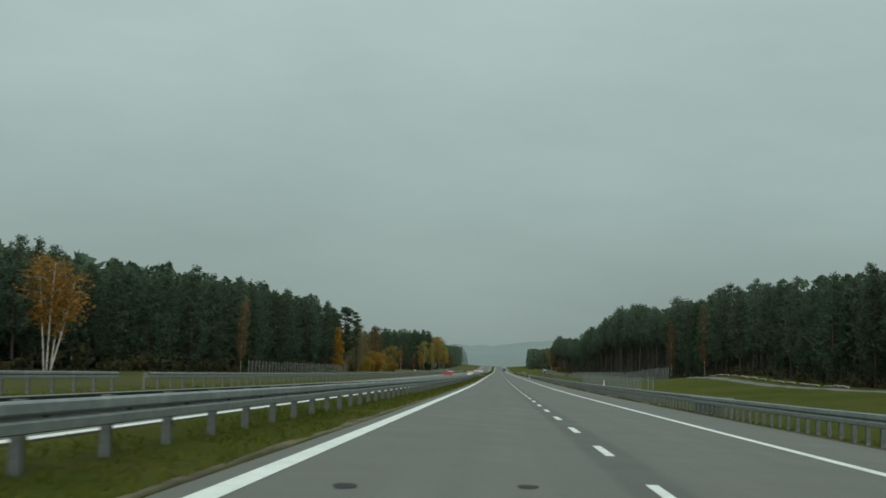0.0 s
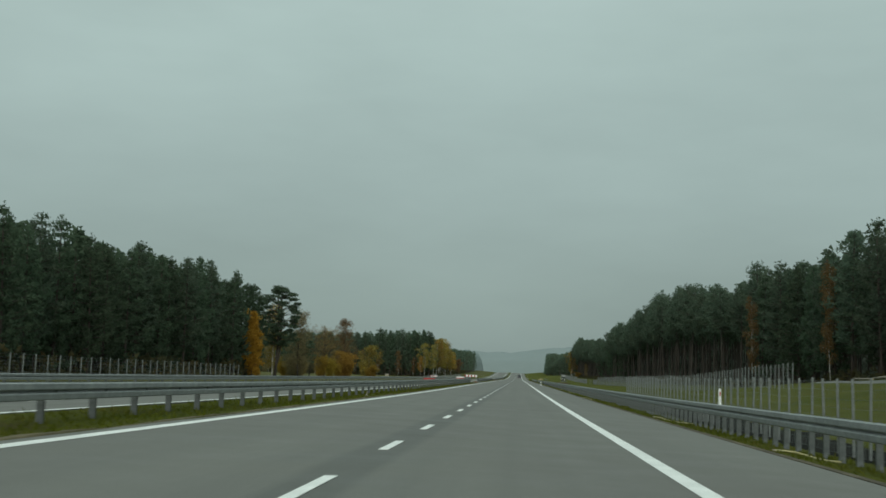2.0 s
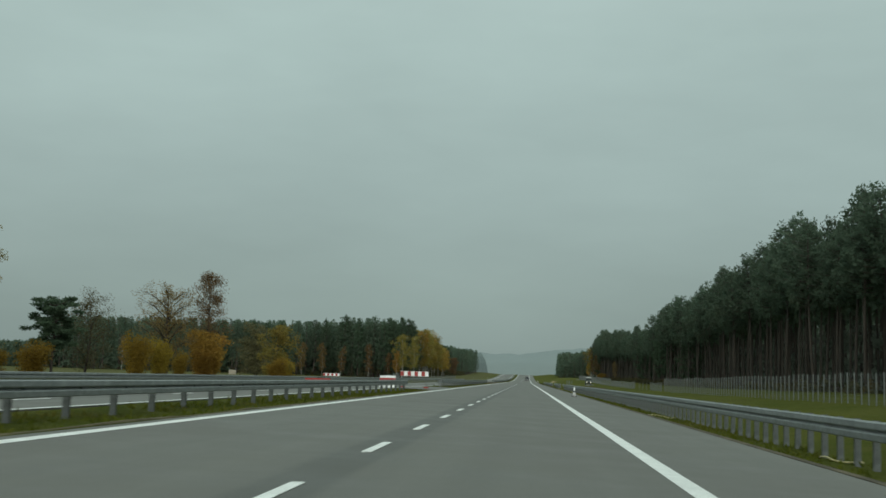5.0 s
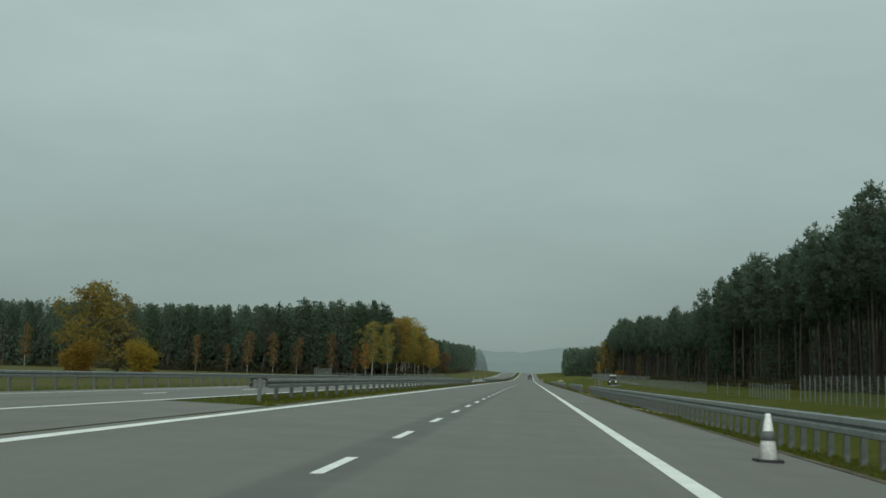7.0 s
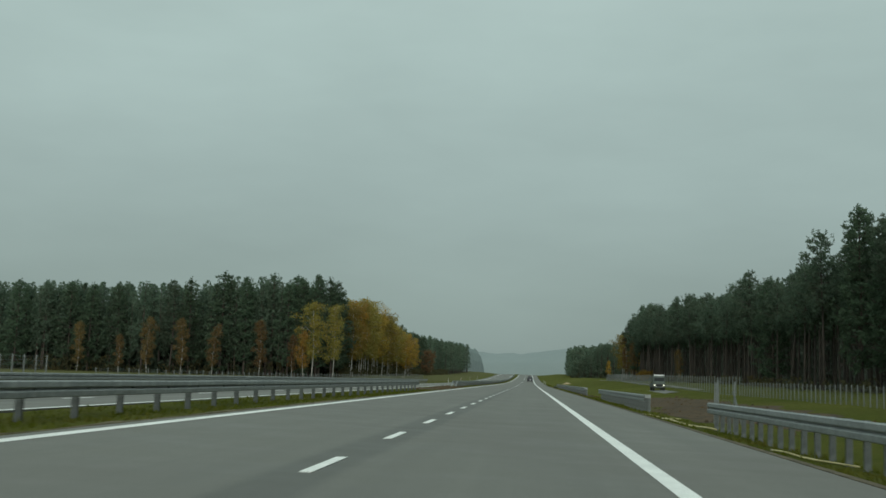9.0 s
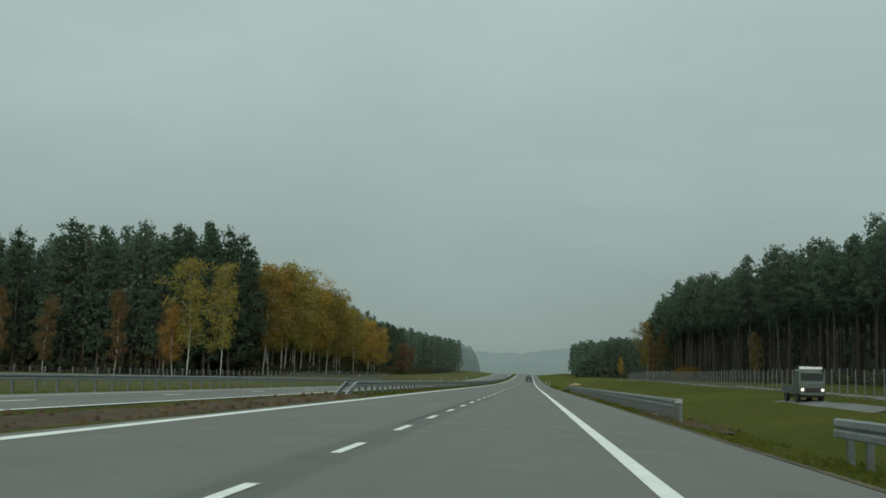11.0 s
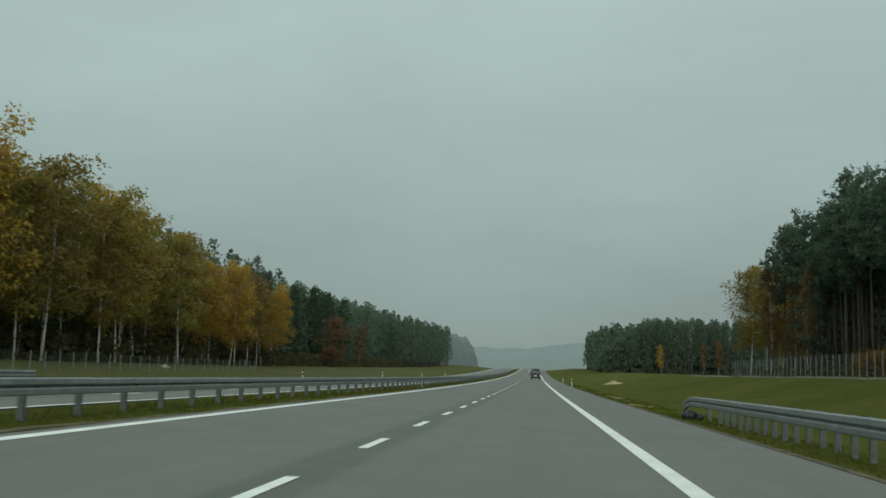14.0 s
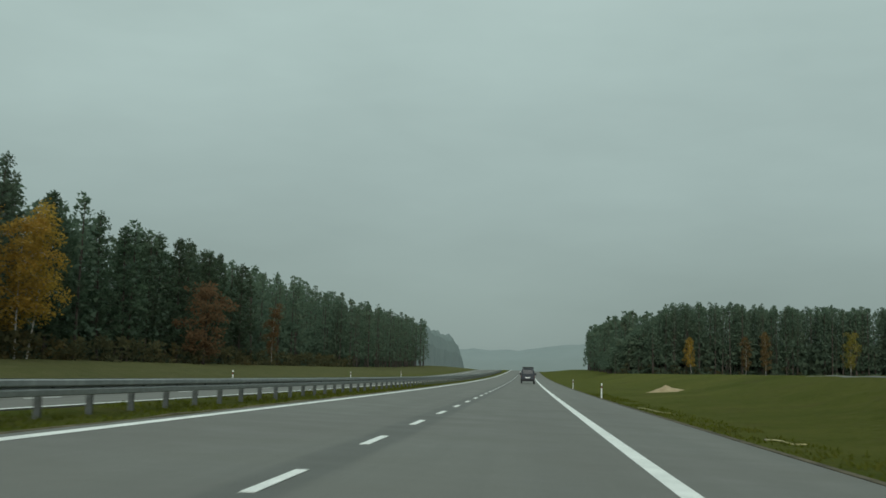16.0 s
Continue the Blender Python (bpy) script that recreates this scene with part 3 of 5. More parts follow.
def pine_meshes(h, crown, radius, whorls, per_pad, size=0.3, r=0.16, needles=None, stubs=10, pointed=0.6, bark=None):
    """Trunk and crown of one Scots pine: whorls of upturned branches, narrowing to a leading shoot; crown is the share of its height that bears needles."""
    pts, rad = trunk_shape(h, r)
    wood, pads, shoots = Shape().tube(pts, rad, 8), [], []
    for i in range(whorls):
        w = (i + 0.5) / whorls
        u = 1 - crown * (1 - w)
        girth = (pointed * (1 - w) ** 0.75 + (1 - pointed) * math.sqrt(max(0.0, 1 - w ** 2.2))) * min(1.0, 0.5 + 2.0 * w)
        for k in range(5):
            if rng.random() < 0.12:
                continue
            a = i * 1.1 + k * 1.2566 + rng.normal(0, 0.25)
            reach = radius * girth * rng.uniform(0.6, 1.22) + 0.12
            rise = reach * rng.uniform(0.05, 0.42) + 0.12
            p0 = along(pts, u + rng.normal(0, 0.006))
            mid = p0 + Vector((math.cos(a) * reach * 0.55, math.sin(a) * reach * 0.55, rise * 0.25))
            tip = p0 + Vector((math.cos(a) * reach, math.sin(a) * reach, rise))
            wood.tube([p0, mid, tip], [0.045 * (1.2 - w), 0.026, 0.007], 3)
            for _ in range(1 + int(reach / 0.75)):
                pads.append(mid.lerp(tip, rng.uniform(-0.45, 0.9)) + Vector(rng.normal(0, 0.12, 3)))
            shoots += [tip, tip + Vector((0, 0, 0.2))]
    shoots += [along(pts, 0.97) + Vector((rng.normal(0, 0.06), rng.normal(0, 0.06), 0.16 * k)) for k in range(6)]
    for _ in range(stubs):
        u = rng.uniform(0.08, max(0.12, 1 - crown * 0.9))
        a, L = rng.random() * 6.28, rng.uniform(0.3, 1.1)
        p0 = along(pts, u)
        wood.tube([p0, p0 + Vector((math.cos(a) * L, math.sin(a) * L, rng.uniform(-0.2, 0.15)))], [0.022, 0.006], 3)
    leaf = Shape().leaves(tufts([tuple(p) for p in pads], per_pad, 0.48, size, 0.62, width=0.33))
    leaf.leaves(tufts([tuple(p) for p in shoots], max(4, per_pad // 3), 0.22, 0.22, 1.0, droop=-0.3, width=0.26))
    return wood.mesh("trunk", bark or M_PINE_BARK, smooth=True), leaf.mesh("crown", needles or M_PINE)


def broadleaf_meshes(h, start, radius, branches, leaves, leaf_size, leaf_mat, bark, r=0.1, stems=1, droop=0.3, cloud=0.75, twigs=3, up=0.9, lean=0.5, taper=0.0):
    """A birch, oak or shrub: one or more stems with limbs, twigs and loose leaves."""
    wood, spots = Shape(), []
    for k in range(stems):
        hs = h * (1 if k == 0 else rng.uniform(0.65, 0.95))
        pts, rad = trunk_shape(hs, r * (1 if stems == 1 else 0.8), lean)
        if stems > 1:
            a, o = k * 6.28 / stems + rng.random(), rng.uniform(0.1, 0.35)
            out = rng.uniform(0.4, 1.3)
            pts = [(x + math.cos(a) * (o + out * (z / hs)), y + math.sin(a) * (o + out * (z / hs)), z) for x, y, z in pts]
        wood.tube(pts, rad, 7)
        for i in range(branches):
            u = start + (0.97 - start) * (i + rng.random()) / branches
            w = (u - start) / (1 - start)
            reach = radius * (0.45 + 0.75 * math.sin(math.pi * (0.12 + 0.8 * w))) * rng.uniform(0.6, 1.2) * (1 - taper * w)
            a = i * 2.4 + rng.normal(0, 0.4)
            p0 = along(pts, u)
            p1 = p0 + Vector((math.cos(a), math.sin(a), up)) * reach * 0.55
            p2 = p1 + Vector((math.cos(a), math.sin(a), 0.35 - droop)) * reach * 0.5
            wood.tube([p0, p1, p2], [rad[0] * 0.32 * (1.1 - w), rad[0] * 0.17, 0.008], 5)
            for _ in range(twigs):
                q = (p0.lerp(p1, rng.uniform(0.4, 1)) if rng.random() < 0.4 else p1.lerp(p2, rng.random()))
                e = q + Vector(rng.normal(0, reach * 0.22, 3)) + Vector((0, 0, -droop * reach * 0.3))
                wood.tube([q, e], [0.014, 0.004], 3)
                spots += [e, q.lerp(e, 0.5)]
            spots += [p2, p0 + Vector(rng.normal(0, 0.35, 3))] if w > 0.1 else [p2]
    leaf = Shape().leaves(tufts([tuple(p) for p in spots], leaves, cloud, leaf_size, 0.85, droop, 0.36))
    return wood.mesh("trunk", bark, smooth=True), leaf.mesh("crown", leaf_mat)


def tree(name, meshes, at, label, category, group="", scale=1.0, turn=None):
    t = thing(name, at, label, category, group)
    part("trunk", meshes[0], t)
    part("crown", meshes[1], t)
    t.scale = (scale, scale, scale)
    t.rotation_euler = (0, 0, rng.random() * 6.28 if turn is None else turn)
    return t


def place(proto, x, y, height, proto_height, wide=1.0, sink=0.0):
    k = height / proto_height
    q = Euler((rng.normal(0, 0.015), rng.normal(0, 0.015), rng.random() * 6.28))
    m = Matrix.LocRotScale((x, y, ground_z(x, y) - sink), q, (k * wide, k * wide, k))
    made = copy_thing(proto, Matrix())
    made.matrix_basis = m
    return made


RIGHT_H = [(0, 9.6), (90, 10.0), (123, 10.4), (150, 11.7), (190, 13.0), (205, 13.1), (230, 13.3), (260, 15.3), (305, 16.2), (345, 15.0), (380, 15.5), (405, 14.6), (420, 12.2), (455, 12.6),
           (500, 13.5), (530, 14.2), (572, 16.6), (600, 16.2), (609, 15.6), (615, 12.6), (628, 11.4)]
LEFT_H = [(0, 8.6), (80, 9.2), (100, 10.4), (130, 11.8), (160, 12.8), (186, 13.5), (200, 12.8), (215, 12.0)]
BIRCH_H = [(514, 1.04), (544, 1.06), (556, 0.97), (585, 0.92), (600, 0.84), (612, 0.75), (629, 0.72)]
LEFT_FAR_H = [(490, 16.4), (520, 15.6), (560, 14.9), (605, 14.3), (640, 13.3), (690, 12.9), (760, 14.4), (900, 15.4), (1300, 16.0)]


def height_at(table, y):
    return float(np.interp(y, [a for a, _ in table], [b for _, b in table]))


FOREST = "tall Scots pine with a bare reddish trunk and dark crown"
EDGE = "dark green Scots pine at the wood's edge, needled low down"
protos = [pine_meshes(15.0, rng.uniform(0.68, 0.80), rng.uniform(2.4, 2.9), 20, 11, 0.30, r=0.14, needles=M_PINE_WOOD, pointed=rng.uniform(0.4, 0.7)) for _ in range(5)]
tall_protos = [pine_meshes(15.0, rng.uniform(0.44, 0.56), rng.uniform(2.2, 2.7), 14, 13, 0.30, r=0.125, needles=M_PINE_WOOD, pointed=rng.uniform(0.3, 0.6), stubs=16, bark=M_TALL_BARK) for _ in range(4)]
edge_meshes = [pine_meshes(12.5, rng.uniform(0.86, 0.95), rng.uniform(2.3, 2.8), 22, 12, 0.29, r=0.13, needles=M_PINE, stubs=3, pointed=rng.uniform(0.65, 0.95)) for _ in range(4)]
forest_protos = {}


def wood_pine(kind, index, x, y, height):
    """The first of each shape is built, the others are copies of it."""
    meshes, h, label = {"forest": (protos, 15.0, FOREST), "tall": (tall_protos, 15.0, FOREST), "edge": (edge_meshes, 12.5, EDGE)}[kind]
    index %= len(meshes)
    key = (kind, index)
    if key not in forest_protos:
        forest_protos[key] = tree("pine_tree", meshes[index], (x, y, ground_z(x, y)), label, "pine tree", "pines of the roadside woods", height / h)
        return
    place(forest_protos[key], x, y, height, h, rng.uniform(0.85, 1.2))


y = 58.0
i = 0
while y < 610:
    x = 28.6 + rng.random() * 2.6
    kind = "edge" if (y < 185 and rng.random() < 0.6) or rng.random() < 0.04 else "tall" if y > 195 else "forest"
    wood_pine(kind, i, x, y, height_at(RIGHT_H, y) * (rng.uniform(0.88, 1.06) if y < 195 else rng.uniform(0.92, 1.11)))
    y += rng.uniform(3.0, 4.8) if y < 195 else rng.uniform(2.6, 4.2)
    i += 1
y = 548.0
while y < 602:
    wood_pine("tall", i, 29.6 + rng.random() * 3.0, y, height_at(RIGHT_H, y) * rng.uniform(0.86, 1.02))
    y += rng.uniform(1.7, 3.0)
    i += 1
y = 48.0
while y < 201:
    x = -31.5 - rng.random() * 2.2
    wood_pine("edge" if rng.random() < 0.72 else "forest", i, x, y, height_at(LEFT_H, y) * rng.uniform(0.80, 0.94))
    y += rng.uniform(2.6, 4.2)
    i += 1
corner = pine_meshes(12.5, 0.94, 2.7, 30, 30, 0.22, r=0.14, needles=M_PINE, stubs=3, pointed=0.55)
first = tree("pine_tree", corner, (-32.6, 206.6, ground_z(-32.6, 206.6)), "dense dark green Scots pine at the wood's corner", "pine tree", "pines of the roadside woods", 0.91)
for x, y, h in ((-32.2, 202.8, 11.2), (-35.6, 208.0, 11.8), (-35.4, 203.6, 11.6), (-38.6, 207.2, 11.6), (-41.8, 208.0, 12.0)):
    place(first, x, y, h, 12.5)
x = -35.0
while x > -92:
    wood_pine("forest" if rng.random() < 0.25 else "edge", i, x, 503 + rng.random() * 3, (17.2 if x > -58 else 16.4) * rng.uniform(0.92, 1.06))
    x -= rng.uniform(3.4, 5.6)
    i += 1
for x, y, h in ((-33.2, 505.5, 17.4), (-33.8, 509.5, 17.0), (-35.6, 503.4, 17.7), (-38.0, 502.8, 16.8), (-33.4, 513.0, 15.4), (-40.5, 502.6, 16.2)):
    wood_pine("edge", i, x, y, h)
    i += 1
y = 516.0
while y < 700:
    if not 516 < y < 628:
        wood_pine("edge" if y > 630 else "forest", i, -34.5 - rng.random() * 2.5, y, height_at(LEFT_FAR_H, y) * rng.uniform(0.88, 1.05))
    y += rng.uniform(3.4, 5.4)
    i += 1


# The deeper rows of the woods.
def deep_wood(name, spots, label, needles, crown=0.5, puffs=62, size=1.05, bark=None):
    """Joined far rows: each tree a thin trunk and a crown of large tufts."""
    wood, leaf = Shape(), Shape()
    for x, y, h in spots:
        z = ground_z(x, y)
        wood.tube([(x, y, z - 0.3), (x + rng.normal(0, 0.2), y + rng.normal(0, 0.2), z + h * 0.95)], [0.15, 0.04], 5)
        n = puffs
        u = rng.random(n) ** 0.85
        rr = (2.5 * (1 - u) ** 0.55 + 0.12) * np.sqrt(rng.random(n))
        a = rng.random(n) * 6.28
        c = np.stack([x + rr * np.cos(a), y + rr * np.sin(a), z + h * (1 - crown) + h * crown * u], axis=1)
        leaf.leaves(tufts(c, 1, 0.3, size, 0.6, width=0.42))
    w = thing(name, (0, 0, 0), label, "wood", kind="stuff")
    part("trunks", wood.mesh("trunks", bark or M_PINE_BARK), w)
    part("crowns", leaf.mesh("crowns", needles), w)


def rows(xs_, y0, y1, step, table, trim=1.0):
    out = []
    for x in xs_:
        y = y0
        while y < y1:
            out.append((x + rng.normal(0, 0.8), y + rng.normal(0, 0.8), height_at(table, y) * trim * rng.uniform(0.88, 1.07)))
            y += step * rng.uniform(0.8, 1.25)
    return out


deep_wood("pine_wood", rows((31.8, 34.2), -40, 200, 2.6, RIGHT_H), "second rows of dense dark pine wood", M_PINE_WOOD, 0.68, 300, 0.46)
deep_wood("pine_wood", rows((32.4, 34.6, 36.4), 200, 540, 2.3, RIGHT_H), "second rows of pine wood with slim trunks", M_PINE_WOOD, 0.5, 240, 0.46, M_TALL_BARK)
deep_wood("pine_wood", rows((32.4, 34.8), 540, 612, 2.7, RIGHT_H), "second rows of pine wood with high crowns", M_PINE_WOOD, 0.44, 240, 0.5, M_TALL_BARK)
deep_wood("pine_wood", rows((37, 40, 43.5, 47, 51, 56, 62), -40, 190, 3.4, RIGHT_H), "deep rows of dense dark pine wood", M_PINE_WOOD, 0.6, 30)
deep_wood("pine_wood", rows((39, 42.5, 46.5, 51, 56, 62), 190, 540, 3.9, RIGHT_H), "deep rows of pine wood with thin high crowns", M_PINE_WOOD, 0.4, 26, 1.05, M_TALL_BARK)
deep_wood("pine_wood", rows((39, 42.5, 46.5, 51, 56, 62), 540, 616, 3.6, RIGHT_H), "deep rows of pine wood with thin high crowns", M_PINE_WOOD, 0.4, 26, 1.05, M_TALL_BARK)
deep_wood("pine_wood", rows((-34.8, -37.2), -45, 202, 2.3, LEFT_H, 0.90), "second rows of dense dark pine wood", M_PINE, 0.82, 380, 0.42)
deep_wood("pine_wood", rows((-40, -43.5, -47, -51, -56), -45, 209, 2.9, LEFT_H, 0.92), "deep rows of dense dark pine wood", M_PINE_WOOD, 0.8, 74)


def scatter(x0, x1, y0, y1, count, h):
    return [(rng.uniform(x0, x1), rng.uniform(y0, y1), h * rng.uniform(0.92, 1.04)) for _ in range(count)]


deep_wood("pine_wood", scatter(36, 80, 596, 645, 260, 14.5), "dense far end of the pine wood", M_PINE_WOOD, 0.7, 110, 0.7)
perp = scatter(-150, -36, 505, 524, 480, 16.0) + scatter(-58, -37, 504, 516, 50, 17.4)
deep_wood("pine_wood", perp, "deep rows of dark pine wood across the field", M_PINE_WOOD, 0.8, 330, 0.40)
deep_wood("pine_wood", rows((-37.2, -40, -43.5, -47.5), 520, 790, 3.2, LEFT_FAR_H), "deep rows of dark pine wood behind birches", M_PINE_WOOD, 0.85, 300, 0.44)
deep_wood("pine_wood", rows((-33, -36, -39.5, -44, -50), 775, 930, 3.6, LEFT_FAR_H, 0.95), "distant dark pine wood along the motorway", M_PINE_WOOD, 0.88, 200, 0.52)
perp = [(x, y, h * min(1.0, 0.3 + 0.7 * (x - 19) / 14)) for x, y, h in scatter(19.5, 120, 789, 806, 500, 15.0)]
deep_wood("pine_wood", perp, "distant dark pine wood beyond the field", M_PINE_WOOD, 0.84, 330, 0.40)
deep_wood("pine_wood", rows((24, 27, 31, 35, 40), 812, 960, 3.6, [(800, 14.0), (1300, 15.5)]), "distant dark pine wood along the motorway", M_PINE_WOOD, 0.88, 60)

# The woods go on behind, coarser with the distance.
deep_wood("pine_wood", rows((67, 73, 79, 86, 93, 101, 110), -40, 616, 5.5, RIGHT_H, 0.95), "depths of the pine wood beside the motorway", M_PINE_WOOD, 0.5, 26, 1.9)
deep_wood("pine_wood", rows((-62, -68, -75, -82, -90, -99), -45, 200, 5.5, LEFT_H, 0.92), "depths of the dark pine wood", M_PINE_WOOD, 0.6, 26, 1.9)
deep_wood("pine_wood", scatter(-150, -50, 525, 640, 420, 14.5), "depths of the pine wood across the field", M_PINE_WOOD, 0.6, 26, 1.9)

# Birches and other single trees.
birch_gold = [broadleaf_meshes(14.0, 0.24, 2.2, 24, 23, 0.25, M_BIRCH, M_BIRCH_BARK, 0.085, cloud=0.95, droop=0.5, lean=0.9) for _ in range(3)]
birch_olive = [broadleaf_meshes(14.0, 0.25, 2.2, 24, 22, 0.25, M_BIRCH_GREEN, M_BIRCH_BARK, 0.085, cloud=0.95, droop=0.5, lean=0.9) for _ in range(3)]
birch_rust = [broadleaf_meshes(12.0, 0.20, 1.6, 20, 26, 0.23, M_RUST, M_BIRCH_BARK, 0.08, cloud=0.8, droop=0.4, lean=0.7) for _ in range(2)]
BIRCH_KINDS = [(birch_gold, 14.0, "slender birch with a white trunk and orange-gold leaves"), (birch_olive, 14.0, "slender birch with a white trunk and olive-yellow leaves"),
               (birch_rust, 12.0, "slim birch with a pale trunk and rust-brown leaves")]
birch_protos = {}


def birch(kind, index, x, y, height, wide=1.0):
    meshes, h, label = BIRCH_KINDS[kind]
    key = (kind, index % len(meshes))
    if key not in birch_protos:
        birch_protos[key] = tree("birch_tree", meshes[key[1]], (x, y, ground_z(x, y)), label, "birch tree", "birches along the wood", height / h)
    else:
        place(birch_protos[key], x, y, height, h, wide)


y = 514.0
i = 0
while y < 629:
    kind = ((0, 1, 0, 1, 2) if y > 575 else (1, 1, 0, 1, 1))[i % 5] if rng.random() < 0.75 else 1
    birch(0 if y > 590 and kind == 1 and i % 3 else kind, i, -30.6 - rng.random() * 4.0, y, rng.uniform(12.0, 14.6) * height_at(BIRCH_H, y), rng.uniform(0.9, 1.25))
    y += rng.uniform(1.3, 2.6)
    i += 1
for x, y, h, k in ((-77.7, 500, 8.6, 1), (-69.9, 499, 6.5, 2), (-65, 500, 9.6, 0), (-59, 500, 9.5, 1), (-53, 499, 8.5, 2), (-45.0, 500, 9.6, 2), (-38.8, 499, 7.2, 2),
                   (-96, 500, 9.0, 1), (-120, 500, 10.0, 0), (27.6, 160, 9.8, 2), (27.8, 192, 9.6, 2), (-30.6, 125.5, 8.0, 2),
                   (28, 505, 5.5, 1), (47, 788.5, 8.0, 2), (51, 788, 9.0, 2), (36, 788, 7.5, 0), (68, 788, 9.5, 1), (-32.5, 704, 8.0, 2)):
    birch(k if y > 510 or y < 490 else 2, int(abs(x * 7 + y)), x, y, h, 0.85 if 490 < y < 510 else 0.5 if y < 200 else 0.9)

for x, y, h, k, w in ((27.4, 618, 12.8, 1, 1.0), (28.4, 613.5, 12.0, 1, 0.8), (28.3, 622.5, 12.6, 1, 0.95), (30.4, 624.5, 13.0, 1, 1.0), (31.0, 619, 12.6, 0, 0.9), (33.5, 622.5, 12.6, 1, 1.0),
                      (27.6, 607.5, 11.6, 2, 0.6), (28.6, 601, 11.2, 2, 0.6), (28.2, 593.5, 10.2, 2, 0.6)):
    birch(k, int(y), x, y, h, w)
birch(1, 0, -34.1, 492.2, 12.6, 1.0)
birch(1, 1, -30.7, 493.2, 12.0, 0.8)
birch(0, 2, -35.2, 491.0, 7.6, 0.9)
tree("birch_tree", broadleaf_meshes(7.2, 0.45, 0.95, 10, 10, 0.2, M_BIRCH, M_BIRCH_BARK, 0.09, stems=4, lean=0.25), (-29.6, 68.5, ground_z(-29.6, 68.5)), "many-stemmed birch with white stems and bright gold leaves", "birch tree")


def crown_pine(h, outline, stems, pads, pad_size, r, fork=0.22, per=46):
    """An old pine: forked stems, crooked limbs and flat needle clumps inside an outline of (height, reach)."""
    wood, spots = Shape(), []
    zs, rs = [a for a, _ in outline], [b for _, b in outline]
    lines = []
    for k in range(stems):
        pts, rad = trunk_shape(h * (1 - 0.07 * k), r * (1 if k == 0 else 0.8), 0.35)
        off = 0.62 * k
        pts = [(x + off * min(1.0, max(0.0, z / h - 0.06) / fork), y, z) for x, y, z in pts]
        wood.tube(pts, rad, 9)
        lines.append(pts)
    for i in range(pads):
        pts = lines[i % stems]
        z = zs[0] + (zs[-1] - zs[0]) * (i + rng.random()) / pads
        reach = float(np.interp(z, zs, rs)) * math.sqrt(rng.uniform(0.12, 1.0))
        a = i * 2.4 + rng.normal(0, 0.4)
        p0 = along(pts, max(0.08, (z - reach * 0.3) / h))
        tip = Vector((math.cos(a) * reach + 0.25, math.sin(a) * reach, z))
        mid = p0.lerp(tip, 0.55) + Vector((rng.normal(0, 0.12), rng.normal(0, 0.12), -0.12))
        wood.tube([p0, mid, tip], [0.055, 0.035, 0.012], 5)
        spots += [tip, tip + Vector((rng.normal(0, 0.4), rng.normal(0, 0.4), rng.normal(0, 0.1)))]
    leaf = Shape().leaves(tufts([tuple(p) for p in spots], per, pad_size, 0.23, 0.42, width=0.3))
    return wood.mesh("trunk", M_DARK_BARK, smooth=True), leaf.mesh("crown", M_PINE)


def plain_tree(name, meshes, x, y, label, category, group="", turn=None):
    return tree(name, meshes, (x, y, ground_z(x, y)), label, category, group, 1.0, turn)


plain_tree("pine_tree", crown_pine(12.4, [(4.4, 1.3), (5.4, 2.2), (6.4, 2.6), (7.4, 2.7), (8.6, 3.1), (9.8, 3.2), (11.0, 2.5), (11.9, 1.7), (12.5, 0.8)], 2, 86, 0.62, 0.2, per=84), -32.0, 219.2,
           "broad old Scots pine standing alone, forked trunk, clumped crown", "pine tree", turn=0.2)
plain_tree("larch_tree", broadleaf_meshes(7.8, 0.07, 1.15, 40, 28, 0.19, M_GOLD, M_DARK_BARK, 0.1, droop=0.2, cloud=0.45, twigs=4, up=0.5, taper=0.85), -30.2, 198.0, "slender larch in bright orange-gold needles at the wood's edge", "larch tree")
plain_tree("thin_tree", broadleaf_meshes(9.0, 0.08, 1.6, 28, 38, 0.16, M_PALE, M_DARK_BARK, 0.12), -35.1, 222.0, "thin olive-leaved tree beside the old pine", "tree")
plain_tree("birch_tree", broadleaf_meshes(9.6, 0.1, 1.7, 30, 34, 0.15, M_PALE, M_DARK_BARK, 0.11, droop=0.7, taper=0.3), -30.5, 228.0, "half-bare weeping birch beside the old pine", "birch tree")
plain_tree("birch_tree", broadleaf_meshes(11.6, 0.1, 1.7, 30, 60, 0.14, M_BIRCH_GREEN, M_BIRCH_BARK, 0.14, droop=0.9), -38.5, 247, "tall weeping birch with thinning olive-yellow leaves", "birch tree")
plain_tree("shrub", broadleaf_meshes(3.0, 0.08, 0.9, 12, 16, 0.16, M_PALE, M_DARK_BARK, 0.04, stems=4), -31.8, 231.5, "rounded olive shrub under a weeping birch", "shrub")
plain_tree("pine_tree", crown_pine(6.2, [(2.2, 0.9), (3.2, 1.5), (4.4, 1.9), (5.4, 1.9), (6.1, 1.3)], 1, 44, 0.5, 0.12, per=80), -35.0, 254.0, "small flat-topped dark pine in the field", "pine tree")
plain_tree("bare_tree", broadleaf_meshes(6.3, 0.12, 1.7, 24, 20, 0.11, M_THIN, M_DARK_BARK, 0.11, droop=0.05, twigs=5), -35.0, 260.5, "small nearly bare grey-brown tree", "tree")
plain_tree("oak_tree", broadleaf_meshes(8.6, 0.1, 2.6, 30, 22, 0.13, M_RUST, M_DARK_BARK, 0.30, droop=-0.15, twigs=7, cloud=0.6), -37.2, 288.5, "gnarled dark oak with only few brown leaves", "oak tree")
